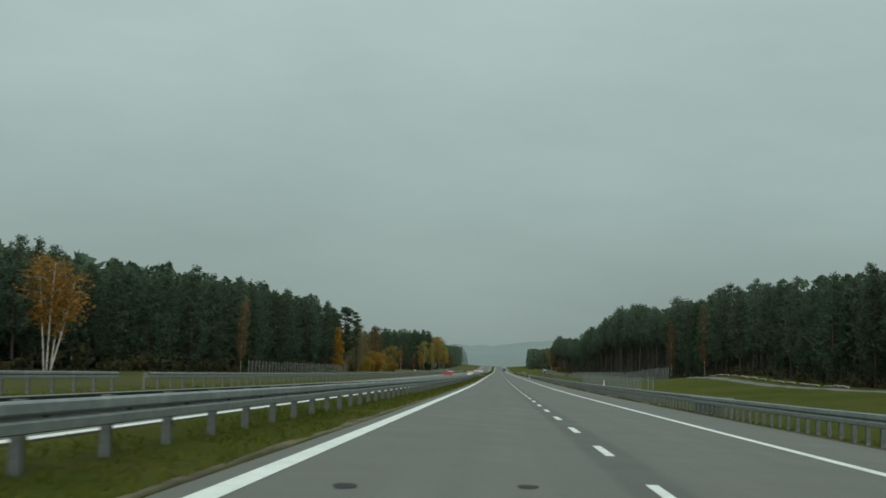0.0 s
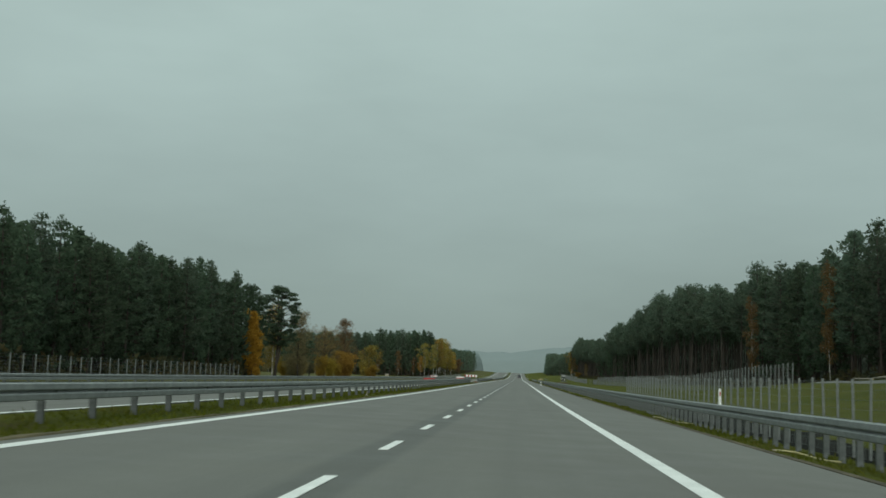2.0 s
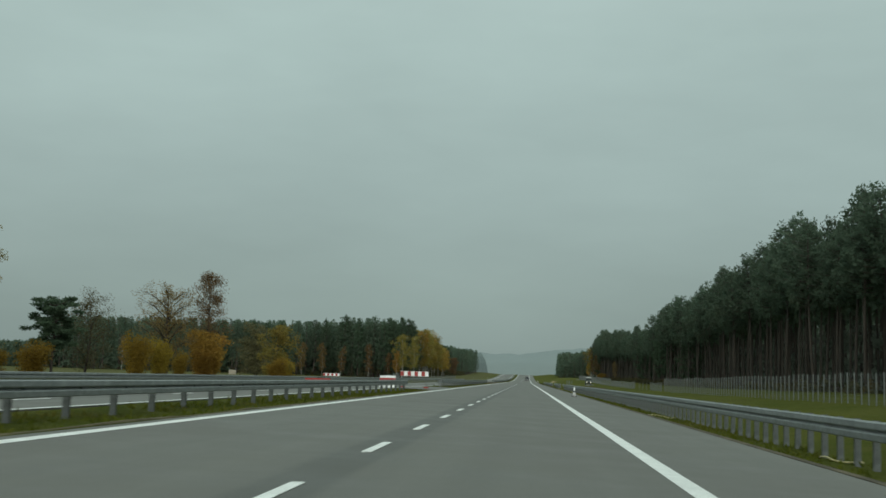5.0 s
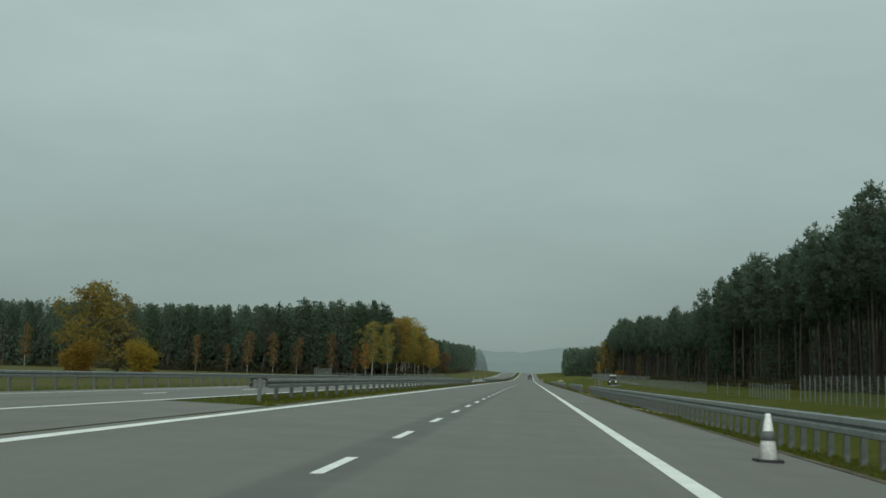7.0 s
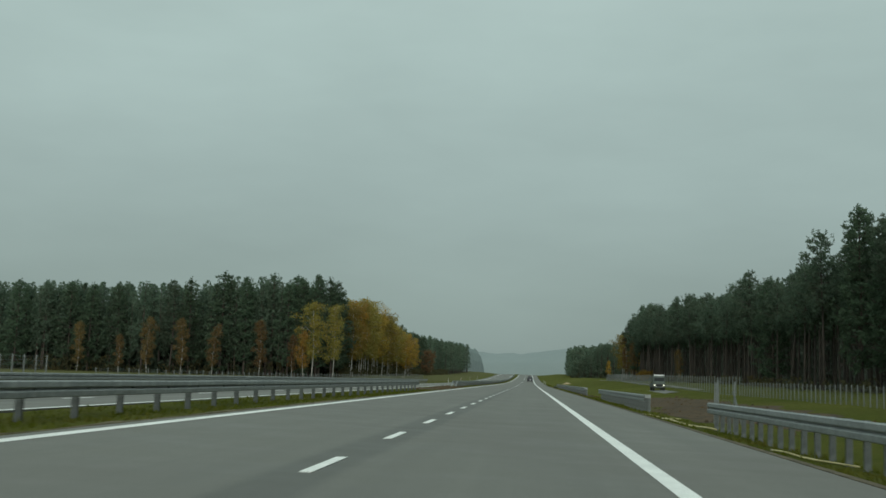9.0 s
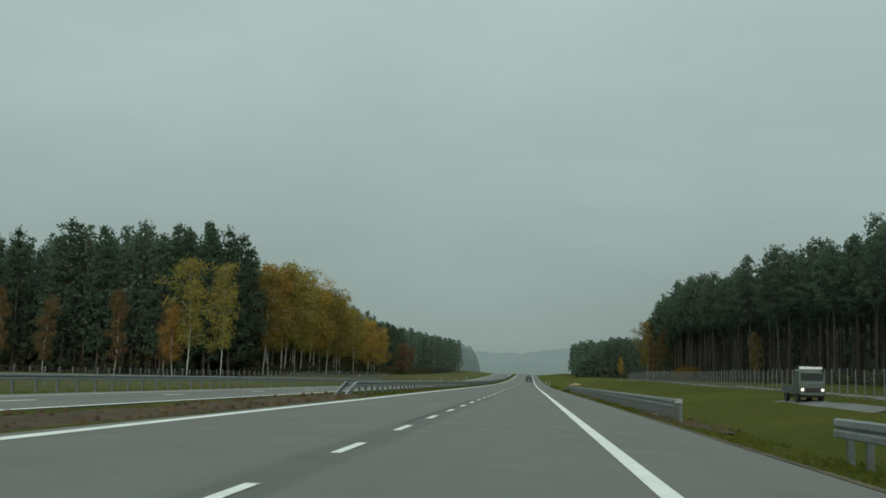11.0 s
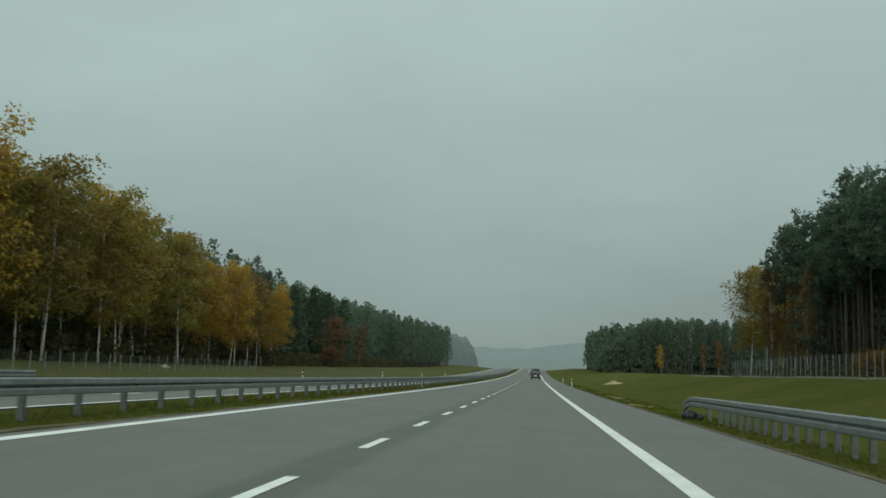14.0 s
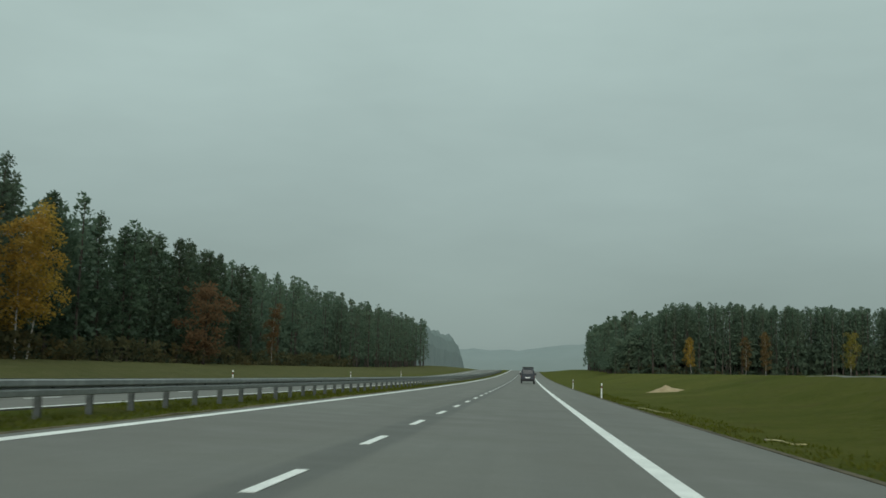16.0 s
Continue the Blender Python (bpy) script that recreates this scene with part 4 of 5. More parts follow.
plain_tree("birch_tree", broadleaf_meshes(11.8, 0.16, 1.9, 32, 46, 0.13, M_RUST, M_DARK_BARK, 0.16, droop=0.3, cloud=0.75, taper=0.35), -33.6, 292.5, "tall brown-leaved birch, thinning at the top", "birch tree")
plain_tree("shrub", broadleaf_meshes(5.0, 0.06, 1.2, 14, 26, 0.2, M_BIRCH, M_DARK_BARK, 0.06, stems=4), -33.3, 290.6, "dense orange-brown growth round a birch's foot", "shrub")
plain_tree("lime_tree", broadleaf_meshes(8.4, 0.06, 2.5, 24, 22, 0.25, M_THIN, M_DARK_BARK, 0.18, stems=2), -45.0, 362.0, "rounded olive and orange tree in the field", "tree")
plain_tree("maple_tree", broadleaf_meshes(7.0, 0.06, 2.1, 22, 22, 0.24, M_BIRCH_GREEN, M_DARK_BARK, 0.15), -33.0, 322.0, "olive-gold tree standing alone in the field", "tree")
plain_tree("maple_tree", broadleaf_meshes(7.5, 0.08, 2.5, 18, 22, 0.28, M_RED, M_DARK_BARK, 0.14), -30.8, 666, "dull red-leaved tree before the dark wood", "tree")
shrub_gold = broadleaf_meshes(3.2, 0.06, 1.15, 10, 18, 0.17, M_SHRUB, M_DARK_BARK, 0.04, stems=5, cloud=0.75)
first = tree("shrub", shrub_gold, (-34.6, 250.0, ground_z(-34.6, 250)), "rounded golden-leaved shrub in the field", "shrub", "golden shrubs", 0.68)
for x, y, h, w in ((-35.2, 274, 3.7, 0.55), (-34.0, 277, 3.4, 0.5), (-33.2, 281, 2.3, 0.6), (-33.0, 289, 2.6, 0.8), (-31.4, 318, 2.5, 0.9), (-36.5, 345.5, 3.2, 0.85), (-34, 235.5, 2.2, 0.9), (-33.4, 240.5, 2.0, 0.9),
                   (28.4, 558, 2.0, 0.9), (28.2, 562, 1.7, 1.0), (28.6, 566, 2.2, 1.0), (28.3, 570, 1.8, 0.9), (28.5, 575.5, 1.9, 1.0)):
    place(first, x, y, h, 3.2, w)

# Low brush along the foot of the woods, and young growth inside them.
def scrub(name, strips, label, mat, per, size):
    spots = []
    for x0, y0, x1, y1, deep, n, top in strips:
        for _ in range(n):
            u = rng.random()
            x, y = x0 + (x1 - x0) * u + deep[0] * rng.random(), y0 + (y1 - y0) * u + deep[1] * rng.random()
            spots.append((x, y, ground_z(x, y) + top * rng.random() ** 1.5))
    tagged(new(name, Shape().leaves(tufts(spots, per, 0.8, size, 0.8, width=0.36)).mesh(name, mat)), label, "undergrowth", kind="stuff")


scrub("undergrowth", ((28.0, -30, 27.6, 622, (1.5, 0), 520, 0.8), (-30.6, -30, -30.6, 207, (-2, 0), 300, 1.6), (-36, 502, -180, 502, (0, 2), 130, 2.0),
                      (-30.6, 508, -31, 770, (-3, 0), 560, 1.8), (-32.0, 512, -32.0, 630, (-3, 0), 480, 3.0), (-36, 503, -120, 503, (0, 2), 260, 2.6), (20, 788.5, 250, 788.5, (0, 2), 200, 1.8)), "brown and olive undergrowth along the foot of the woods", M_BRUSH, 16, 0.4)
scrub("young_growth", ((34, -40, 34, 628, (10, 0), 4200, 6.5), (46, -40, 46, 640, (6, 0), 2500, 5.0), (50, 190, 50, 630, (10, 0), 2600, 11.0), (33, 540, 33, 612, (15, 0), 900, 9.0)),
      "young growth between the trunks, green paled to imitate haze", M_YOUNG, 6, 1.0)
scrub("young_growth", ((-35, -45, -35, 203, (-9, 0), 1500, 6.0), (-37, 505, -180, 505, (0, 22), 6500, 7.5), (-37, 522, -180, 522, (0, 8), 2500, 4.5),
                       (-36, 512, -36, 790, (-10, 0), 5200, 6.5), (-44, 512, -44, 790, (-4, 0), 2000, 4.0), (-34, 780, -34, 930, (-10, 0), 600, 6.5), (21, 789.5, 120, 789.5, (0, 16), 5500, 7.0), (23, 800, 24, 960, (10, 0), 600, 6.5)),
      "dark young growth between the trunks inside the woods", M_PINE_WOOD, 6, 1.0)

# ---- small things along the road ----
def ribbon(name, edges, mat, label, category, lift=0.04):
    """A strip that lies on the ground between pairs of (x_left, x_right, y)."""
    s = Shape()
    n = 7
    for xa, xb, y in edges:
        for k in range(n):
            x = xa + (xb - xa) * k / (n - 1)
            crown = math.sin(math.pi * k / (n - 1))
            s.v.append((x, y, ground_z(x, y) + lift * (crown - 0.5 * (k in (0, n - 1)))))
    for j in range(len(edges) - 1):
        for k in range(n - 1):
            a = j * n + k
            s.f.append((a, a + 1, a + n + 1, a + n))
    return tagged(new(name, s.mesh(name, mat, smooth=True)), label, category, kind="structure")


def wavy(x0, x1, y0, y1, step, amp, taper=0.0):
    out = []
    n = int((y1 - y0) / step)
    for i in range(n + 1):
        y, u = y0 + (y1 - y0) * i / n, i / n
        pinch = taper * (1 - min(1, 4 * min(u, 1 - u)))
        mid = (x0 + x1) / 2
        a, b = x0 + amp * noise.noise((1, y * 0.3, 0)), x1 + amp * noise.noise((7, y * 0.3, 0))
        out.append((a + (mid - a) * pinch, b + (mid - b) * pinch, y))
    return out


ribbon("service_road", [(22.5, 24.6, 30 + 3.0 * i) for i in range(40)], M_GRAVEL, "grey gravel service road before the pine wood", "road", 0.09)
ribbon("service_road", [(15.4, 17.6, y) for y in np.arange(419, 440, 3.0)], M_GRAVEL, "grey gravel service track below the bank", "road", 0.07)
ribbon("bare_soil", wavy(-6.55, -4.25, 387, 425, 1.0, 0.1, 0.3), M_SOIL, "bare brown soil in an open stretch of median", "soil", 0.05)
ribbon("bare_soil", wavy(8.6, 15.5, 339, 402, 1.5, 1.2, 1.0), M_SOIL, "bare brown soil beside the broken guard rail", "soil", 0.06)
ribbon("bare_soil", wavy(6.75, 8.6, 405, 428, 0.8, 0.25, 0.8), M_SOIL, "trodden soil by the guard rail's end", "soil", 0.05)
# Near-black strips on the ground, seen below the guard rail's beam.
for y0, y1 in ((84, 137), (306, 317)):
    ribbon("dark_strip", wavy(8.15, 10.6, y0, y1, 1.0, 0.35, 0.7), M_DARK_STRIP, "near-black strip on the ground behind the guard rail", "soil", 0.05)
slab("median_crossing", -6.8, -4.18, M_ASPHALT_FAR, "paved emergency crossing through the median", "road", 0.3, 0.008, 243.5, 263.0, 6.0)

ribbon("service_road", [(20.2 + 0.01 * (y - 430), 21.4 + 0.01 * (y - 430), y) for y in np.arange(430, 640, 3.0)], M_GRAVEL, "narrow grey gravel strip along the fence", "road", 0.06)

for y0, y1 in ((-30, 242), (264, 386), (426, 660)):
    ribbon("straw_edge", wavy(-4.38, -4.06, y0, y1, 0.7, 0.20), M_STRAW, "trodden strip of dry straw and dirt beside the asphalt", "soil", 0.02)

clods = Shape()
for x0, x1, y0, y1, count in ((-6.5, -4.3, 387, 425, 420), (8.8, 14.5, 342, 399, 380), (6.9, 8.4, 407, 427, 120)):
    for _ in range(count):
        x, y, r = rng.uniform(x0, x1), rng.uniform(y0, y1), 0.02 + 0.09 * rng.random() ** 2.5
        z, q = ground_z(x, y), rng.uniform(0.7, 1.3, 8)
        n0 = len(clods.v)
        clods.v += [(x + r * q[k] * math.cos(1.257 * k), y + r * q[k] * math.sin(1.257 * k), z + 0.01) for k in range(5)]
        clods.v += [(x + 0.5 * r * q[5], y, z + r * q[6] + 0.02), (x - 0.5 * r * q[7], y + 0.3 * r, z + r * 0.8 + 0.02)]
        clods.f += [(n0, n0 + 1, n0 + 5), (n0 + 1, n0 + 6, n0 + 5), (n0 + 1, n0 + 2, n0 + 6), (n0 + 2, n0 + 3, n0 + 6), (n0 + 3, n0 + 4, n0 + 6), (n0 + 4, n0 + 5, n0 + 6), (n0 + 4, n0, n0 + 5)]
tagged(new("soil_clods", clods.mesh("soil_clods", M_SOIL)), "small brown clods strewn over the bare soil", "soil", kind="stuff")

blade_spots = []
for x0, x1, y0, y1, n in ((-6.55, -4.2, -2, 242, 15000), (-6.55, -4.2, 264, 386, 7000), (-6.55, -4.2, 426, 640, 11000), (6.62, 8.2, 5, 640, 30000), (-20.0, -17.0, 20, 600, 9000)):
    u, w = rng.random(n), rng.random(n)
    for x, y in zip(x0 + (x1 - x0) * u, y0 + (y1 - y0) * w):
        if noise.noise((x * 0.6, y * 0.35, 2)) > -0.25 and not (338 < y < 402 and 8.6 < x):
            blade_spots.append((x, y, ground_z(x, y)))
base = np.array(blade_spots)
n = len(base)
lean = rng.normal(0, 0.06, (n, 2))
tall = rng.uniform(0.03, 0.085, n) * np.where(rng.random(n) < 0.05, 2.0, 1.0)
ang = rng.random(n) * 6.28
half = np.stack([np.cos(ang) * 0.028, np.sin(ang) * 0.028, np.zeros(n)], axis=1)
tip = base + np.stack([lean[:, 0], lean[:, 1], tall], axis=1)
root = base - np.array([0, 0, 0.02])
tagged(new("grass", Shape().leaves(np.stack([root - half, root + half, tip + half * 0.3, tip - half * 0.3], axis=1)).mesh("grass", M_GRASS)),
       "tufts of green and straw-coloured autumn grass on verges", "grass", kind="stuff")

# Pale drain hoses lying from the shoulder into the grass.
HOSES = [(6.75, 66, 7.5, 64.2), (6.85, 87.6, 7.65, 85.6), (6.85, 108.3, 7.65, 103.4), (6.65, 149.7, 6.95, 140.4), (6.9, 178.9, 7.35, 176.3), (7.3, 190.2, 7.9, 189.4), (6.75, 212.6, 7.45, 210.4),
         (6.75, 288, 7.65, 284.4), (6.85, 329.5, 7.65, 326.7), (7.4, 308.8, 7.9, 308.2), (6.9, 348.1, 7.6, 340.9), (6.9, 354.6, 8.0, 351.8), (7.3, 422, 7.7, 418.7), (6.85, 462.5, 7.6, 458.1),
         (6.8, 497, 7.5, 493), (7.3, 561.5, 7.8, 556.0), (6.95, 553, 7.6, 547.2), (6.75, 538, 7.55, 536.3), (6.8, 559, 7.6, 555.4), (7.3, 578.4, 7.9, 576.8), (6.9, 601, 7.5, 596)]
for xa, ya, xb, yb in HOSES:
    h = thing("drain_hose", (xa, ya, ground_z(xa, ya)), "pale yellow drain hose lying in the verge grass", "hose", "drain hoses on the verge")
    pts = []
    for k in range(9):
        u = k / 8
        x, y = xa + (xb - xa) * u + 0.10 * math.sin(5 * u + ya), ya + (yb - ya) * u
        pts.append(Vector((x, y, ground_z(x, y) + 0.035 + 0.02 * math.sin(7 * u))) - Vector(h.location))
    thick = 0.028 if 335 < ya < 350 else 0.016
    part("hose", Shape().tube(pts, [thick] * 9, 8).mesh("hose", M_YELLOW_PIPE, smooth=True), h)
    part("collar", Shape().tube([pts[0] - Vector((0, 0.0, 0)), pts[0].lerp(pts[1], 0.25)], [thick * 1.4, thick * 1.35], 10).mesh("collar", M_LOG), h, "grey clamp at the hose's end")

# Guide posts.
gp = thing("guide_post", (6.7, 622, ground_z(6.7, 622)), "white plastic guide post with a dark reflector band", "guide post", "guide posts")
part("post", Shape().tube([(0, 0, -0.2), (0, 0, 0.86), (0.01, 0.0, 0.93)], [0.045, 0.042, 0.026], 8).mesh("post", M_WHITE), gp)
part("band", Shape().tube([(0, 0, 0.62), (0, 0, 0.78)], [0.046, 0.045], 8).mesh("band", M_BLACK), gp, "black band")
part("reflector", Shape().box((-0.02, -0.052, 0.65), (0.02, -0.04, 0.75), 0.004).mesh("reflector", M_RED_PAINT), gp, "small red reflector")
for x, y in ((6.7, 664), (-17.3, 577), (-17.3, 627), (-17.3, 677), (-17.3, 727)):
    copy_thing(gp, pose(x, y, ground_z(x, y)))

rp = thing("rail_delineator", (7.62, 98.0, 0.47 + dip(98.0)), "short white delineator post fixed on top of the guard rail", "guide post")
part("post", Shape().tube([(0, 0, -0.03), (0, 0, 0.42), (0.005, 0, 0.46)], [0.045, 0.042, 0.02], 8).mesh("post", M_WHITE), rp)
part("reflector", Shape().box((-0.02, -0.055, 0.25), (0.02, -0.043, 0.36), 0.004).mesh("reflector", M_RED_PAINT), rp, "small red reflector")
part("bracket", Shape().box((-0.06, -0.05, -0.06), (0.06, 0.05, 0.0), 0.012).mesh("bracket", M_POST), rp)

# Traffic cone.
cone = thing("traffic_cone", (5.6, 254.0, road_z(5.6, 254.0)), "white traffic cone with a dark mark on the shoulder", "traffic cone")
part("base", Shape().box((-0.2, -0.2, 0), (0.2, 0.2, 0.04), 0.03).mesh("base", M_BLACK), cone, "black rubber base")
part("body", Shape().tube([(0, 0, 0.04), (0, 0, 0.72)], [0.15, 0.035], 14).mesh("body", M_WHITE, smooth=True), cone)
part("band", Shape().tube([(0, 0, 0.32), (0, 0, 0.46)], [0.119, 0.087], 14).mesh("band", M_POST, smooth=True), cone, "grey reflective band")




def lump(name, x, y, r, h, mat, label, category):
    """A small irregular clod or scrap lying flat on the shoulder."""
    s = Shape()
    n = 11
    for i, (q, z) in enumerate(((1.0, 0.0), (1.05, 0.35), (0.7, 0.85), (0.2, 1.0))):
        for k in range(n):
            a = 6.283 * k / n
            w = r * q * (1 + 0.4 * noise.noise((math.cos(a) * 2, math.sin(a) * 2, x + y + i * 0.4)))
            s.v.append((w * math.cos(a), 0.7 * w * math.sin(a), h * z * (1 + 0.3 * noise.noise((k, i, y)))))
    for i in range(3):
        for k in range(n):
            a, b = i * n + k, i * n + (k + 1) % n
            s.f.append((a, b, b + n, a + n))
    s.f += [tuple(range(3 * n, 4 * n)), tuple(range(n - 1, -1, -1))]
    ob = tagged(new(name, s.mesh(name, mat)), label, category)
    ob.location = (x, y, road_z(x) + 0.002)


lump("debris", 6.34, 152.4, 0.06, 0.06, M_BLACK, "crumpled black rubber scrap on the shoulder's edge", "debris")
lump("clod", 6.05, 138.9, 0.07, 0.025, M_SOIL, "flat clod of dry soil on the asphalt shoulder", "clod")
lump("debris", 6.4, 161.0, 0.04, 0.03, M_BLACK, "small dark scrap lying at the shoulder's edge", "debris")
lump("debris", -4.9, 114.6, 0.045, 0.03, M_WHITE, "small white scrap lying in the median grass", "debris")
stick = thing("marker_stick", (-4.8, 113.7, ground_z(-4.8, 113.7)), "short pale stick leaning in the median grass", "stick")
part("stick", Shape().tube([(0, 0, -0.08), (0.03, 0.0, 0.12), (0.06, 0.01, 0.24)], [0.016, 0.016, 0.013], 8).mesh("stick", M_LOG, smooth=True), stick)

bp = thing("broken_post", (-5.25, 558.4, ground_z(-5.25, 558.4)), "bent pale steel post leaning out of the median grass", "post")
part("post", Shape().box((-0.04, -0.03, -0.1), (0.04, 0.03, 0.42), 0.01).mesh("post", M_LOG), bp).rotation_euler = (0.1, -0.75, 0)
part("plate", Shape().box((-0.36, -0.05, 0.3), (-0.24, 0.05, 0.34), 0.01).mesh("plate", M_POST), bp, "bent steel end plate")

# Dark tar stains on the asphalt.
for x, y, rx, ry in ((-2.89, 9.7, 0.11, 0.22), (-1.3, 10.7, 0.10, 0.2)):
    s = Shape()
    n = 14
    for k in range(n):
        a = 6.283 * k / n
        w = 1 + 0.45 * noise.noise((math.cos(a) * 1.5, math.sin(a) * 1.5, y))
        px_, py_ = x + rx * w * math.cos(a), y + ry * w * math.sin(a)
        s.v.append((px_, py_, road_z(px_, py_) + 0.006))
    s.f.append(tuple(range(n)))
    part("tar_stain", s.mesh("tar_stain", M_BLACK), marks, "small dark tar stain")

# A crack along the lane joint.
s = Shape()
for k in range(61):
    y = 398.0 + 0.45 * k
    x = -0.2 + 0.09 * noise.noise((3, y * 0.3, 1)) + 0.03 * noise.noise((3, y * 1.7, 4))
    w = 0.012 * (1.2 + noise.noise((8, y * 0.8, 2)))
    s.v += [(x - w, y, road_z(x, y) + 0.004), (x + w, y, road_z(x, y) + 0.004)]
s.f = [(2 * k, 2 * k + 1, 2 * k + 3, 2 * k + 2) for k in range(60)]
part("crack", s.mesh("crack", M_BLACK), marks, "thin dark crack along the joint")

# Striped boards at the median crossing.
def striped_board(x0, x1, y, z0, z1, label):
    zb = road_z((x0 + x1) / 2) if x1 < -6.8 else 0.18
    b = thing("barrier_board", ((x0 + x1) / 2, y, zb), label, "road barrier", "barriers at the crossing")
    w, n = x1 - x0, 8
    part("board", Shape().box((-w / 2, -0.015, z0), (w / 2, 0.015, z1), 0.006).mesh("board", M_WHITE), b)
    for k in range(n):
        if k % 2 == 0:
            a = -w / 2 + w * k / n
            part("stripe", Shape().box((a, -0.021, z0 + 0.01), (a + w / n, -0.016, z1 - 0.01)).mesh("stripe", M_RED_PAINT), b, "red reflective stripe")
    for sx in (-0.42, 0.42):
        part("leg", Shape().tube([(sx * w, 0.05, 0.06), (sx * w, 0.03, z1 + 0.05)], [0.025, 0.025], 8).mesh("leg", M_POST), b)
        part("foot", Shape().box((sx * w - 0.16, -0.32, 0), (sx * w + 0.16, 0.42, 0.09), 0.04).mesh("foot", M_RED_PAINT), b, "red plastic foot")
    return b


striped_board(-6.95, -4.95, 248.5, 0.82, 1.16, "red and white striped barrier board across the median crossing")
for x, y in ((-7.35, 245.5), (-7.8, 247.0)):
    wb = thing("water_barrier", (x, y, road_z(x)), "white and red plastic water-filled barrier at the crossing", "road barrier", "barriers at the crossing")
    part("body", Shape().box((-0.45, -0.22, 0.0), (0.45, 0.22, 0.3), 0.06).box((-0.42, -0.11, 0.3), (0.42, 0.11, 0.82), 0.05).mesh("body", M_WHITE), wb)
    part("band", Shape().box((-0.43, -0.125, 0.5), (0.43, -0.112, 0.66)).mesh("band", M_RED_PAINT), wb, "red band")
    part("filler_cap", Shape().tube([(0, 0, 0.82), (0, 0, 0.87)], [0.07, 0.06], 10).mesh("filler_cap", M_BLACK), wb)
rb = thing("water_barrier", (-12.6, 247.0, road_z(-12.6)), "dull red plastic water-filled barrier on the opposite carriageway", "road barrier", "barriers at the crossing")
part("body", Shape().box((-0.95, -0.22, 0.0), (0.95, 0.22, 0.3), 0.06).box((-0.9, -0.11, 0.3), (0.9, 0.11, 0.62), 0.05).mesh("body", M_RED_PAINT), rb)
part("filler_cap", Shape().tube([(0, 0, 0.62), (0, 0, 0.67)], [0.07, 0.06], 10).mesh("filler_cap", M_BLACK), rb)
striped_board(-12.7, -11.5, 249.5, 0.78, 0.98, "narrow red and white striped board behind a red barrier")
sign = thing("road_sign", (-20.2, 252.5, ground_z(-20.2, 252.5)), "small pale weathered road sign on two steel legs", "road sign")
part("panel", Shape().box((-0.27, -0.012, 0.8), (0.27, 0.012, 1.15), 0.005).mesh("panel", M_LOG), sign)
for sx in (-0.25, 0.25):
    part("leg", Shape().tube([(sx, 0.03, -0.2), (sx, 0.03, 1.3)], [0.025, 0.025], 8).mesh("leg", M_POST), sign)

# Dark sack under the end of the guard rail, sand heap, pale logs.
def lumpy_bag(length, width, height, seed):
    """A closed, slumped bag with folds, lying along x."""
    s = Shape()
    rows_, cols = 11, 16
    for i in range(rows_):
        u = i / (rows_ - 1)
        r = max(0.02, math.sin(math.pi * u)) ** 0.55
        for k in range(cols):
            a = 6.283 * k / cols
            b = 1 + 0.28 * noise.noise((math.cos(a) * 1.6, math.sin(a) * 1.6, u * 3 + seed)) + 0.12 * noise.noise((math.cos(a) * 5, math.sin(a) * 5, u * 9 + seed))
            s.v.append((length * (u - 0.5), width * 0.5 * r * b * math.cos(a), max(0.0, height * 0.45 + height * 0.55 * r * b * math.sin(a))))
    for i in range(rows_ - 1):
        for k in range(cols):
            a, b = i * cols + k, i * cols + (k + 1) % cols
            s.f.append((a, b, b + cols, a + cols))
    s.f += [tuple(range(cols - 1, -1, -1)), tuple(range((rows_ - 1) * cols, rows_ * cols))]
    return s


M_SACK = two_tone("dark_plastic_film", (0.008, 0.010, 0.014), (0.030, 0.036, 0.044), 5.0, 0.45, fine=20.0)
sb = thing("sack", (7.05, 519.8, ground_z(7.05, 519.8)), "dark plastic sack lying under the guard rail's end", "sack")
part("body", lumpy_bag(0.52, 0.42, 0.30, 2.0).mesh("body", M_SACK, smooth=True), sb)
part("side_lump", lumpy_bag(0.34, 0.34, 0.20, 7.0).mesh("side_lump", M_SACK, smooth=True), sb, at=(0.30, 0.08, 0.0))
part("knot", Shape().tube([(-0.02, 0, 0.24), (0.0, 0.0, 0.32), (0.03, 0.0, 0.34), (0.05, 0.01, 0.38)], [0.08, 0.03, 0.035, 0.06], 9).mesh("knot", M_POST, smooth=True), sb, "pale tied neck of the sack")


def heap(name, x, y, rx, ry, h, mat, label, category):
    s = Shape()
    n, m = 18, 8
    for i in range(m + 1):
        for k in range(n):
            r, a = i / m, k / n * 6.283
            px, py = rx * r * math.cos(a), ry * r * math.sin(a)
            z = h * (1 - r) ** 1.25 * (1 + 0.5 * noise.noise((px * 1.5, py * 1.5, x))) + 0.06 * noise.noise((px * 4, py * 4, 1)) * (1 - r)
            s.v.append((px, py, z + ground_z(x + px, y + py) - ground_z(x, y) - 0.03 * r))
    for i in range(m):
        for k in range(n):
            a, b = i * n + k, i * n + (k + 1) % n
            s.f.append((a, b, b + n, a + n))
    ob = tagged(new(name, s.mesh(name, mat, smooth=True)), label, category)
    ob.location = (x, y, ground_z(x, y))
    return ob


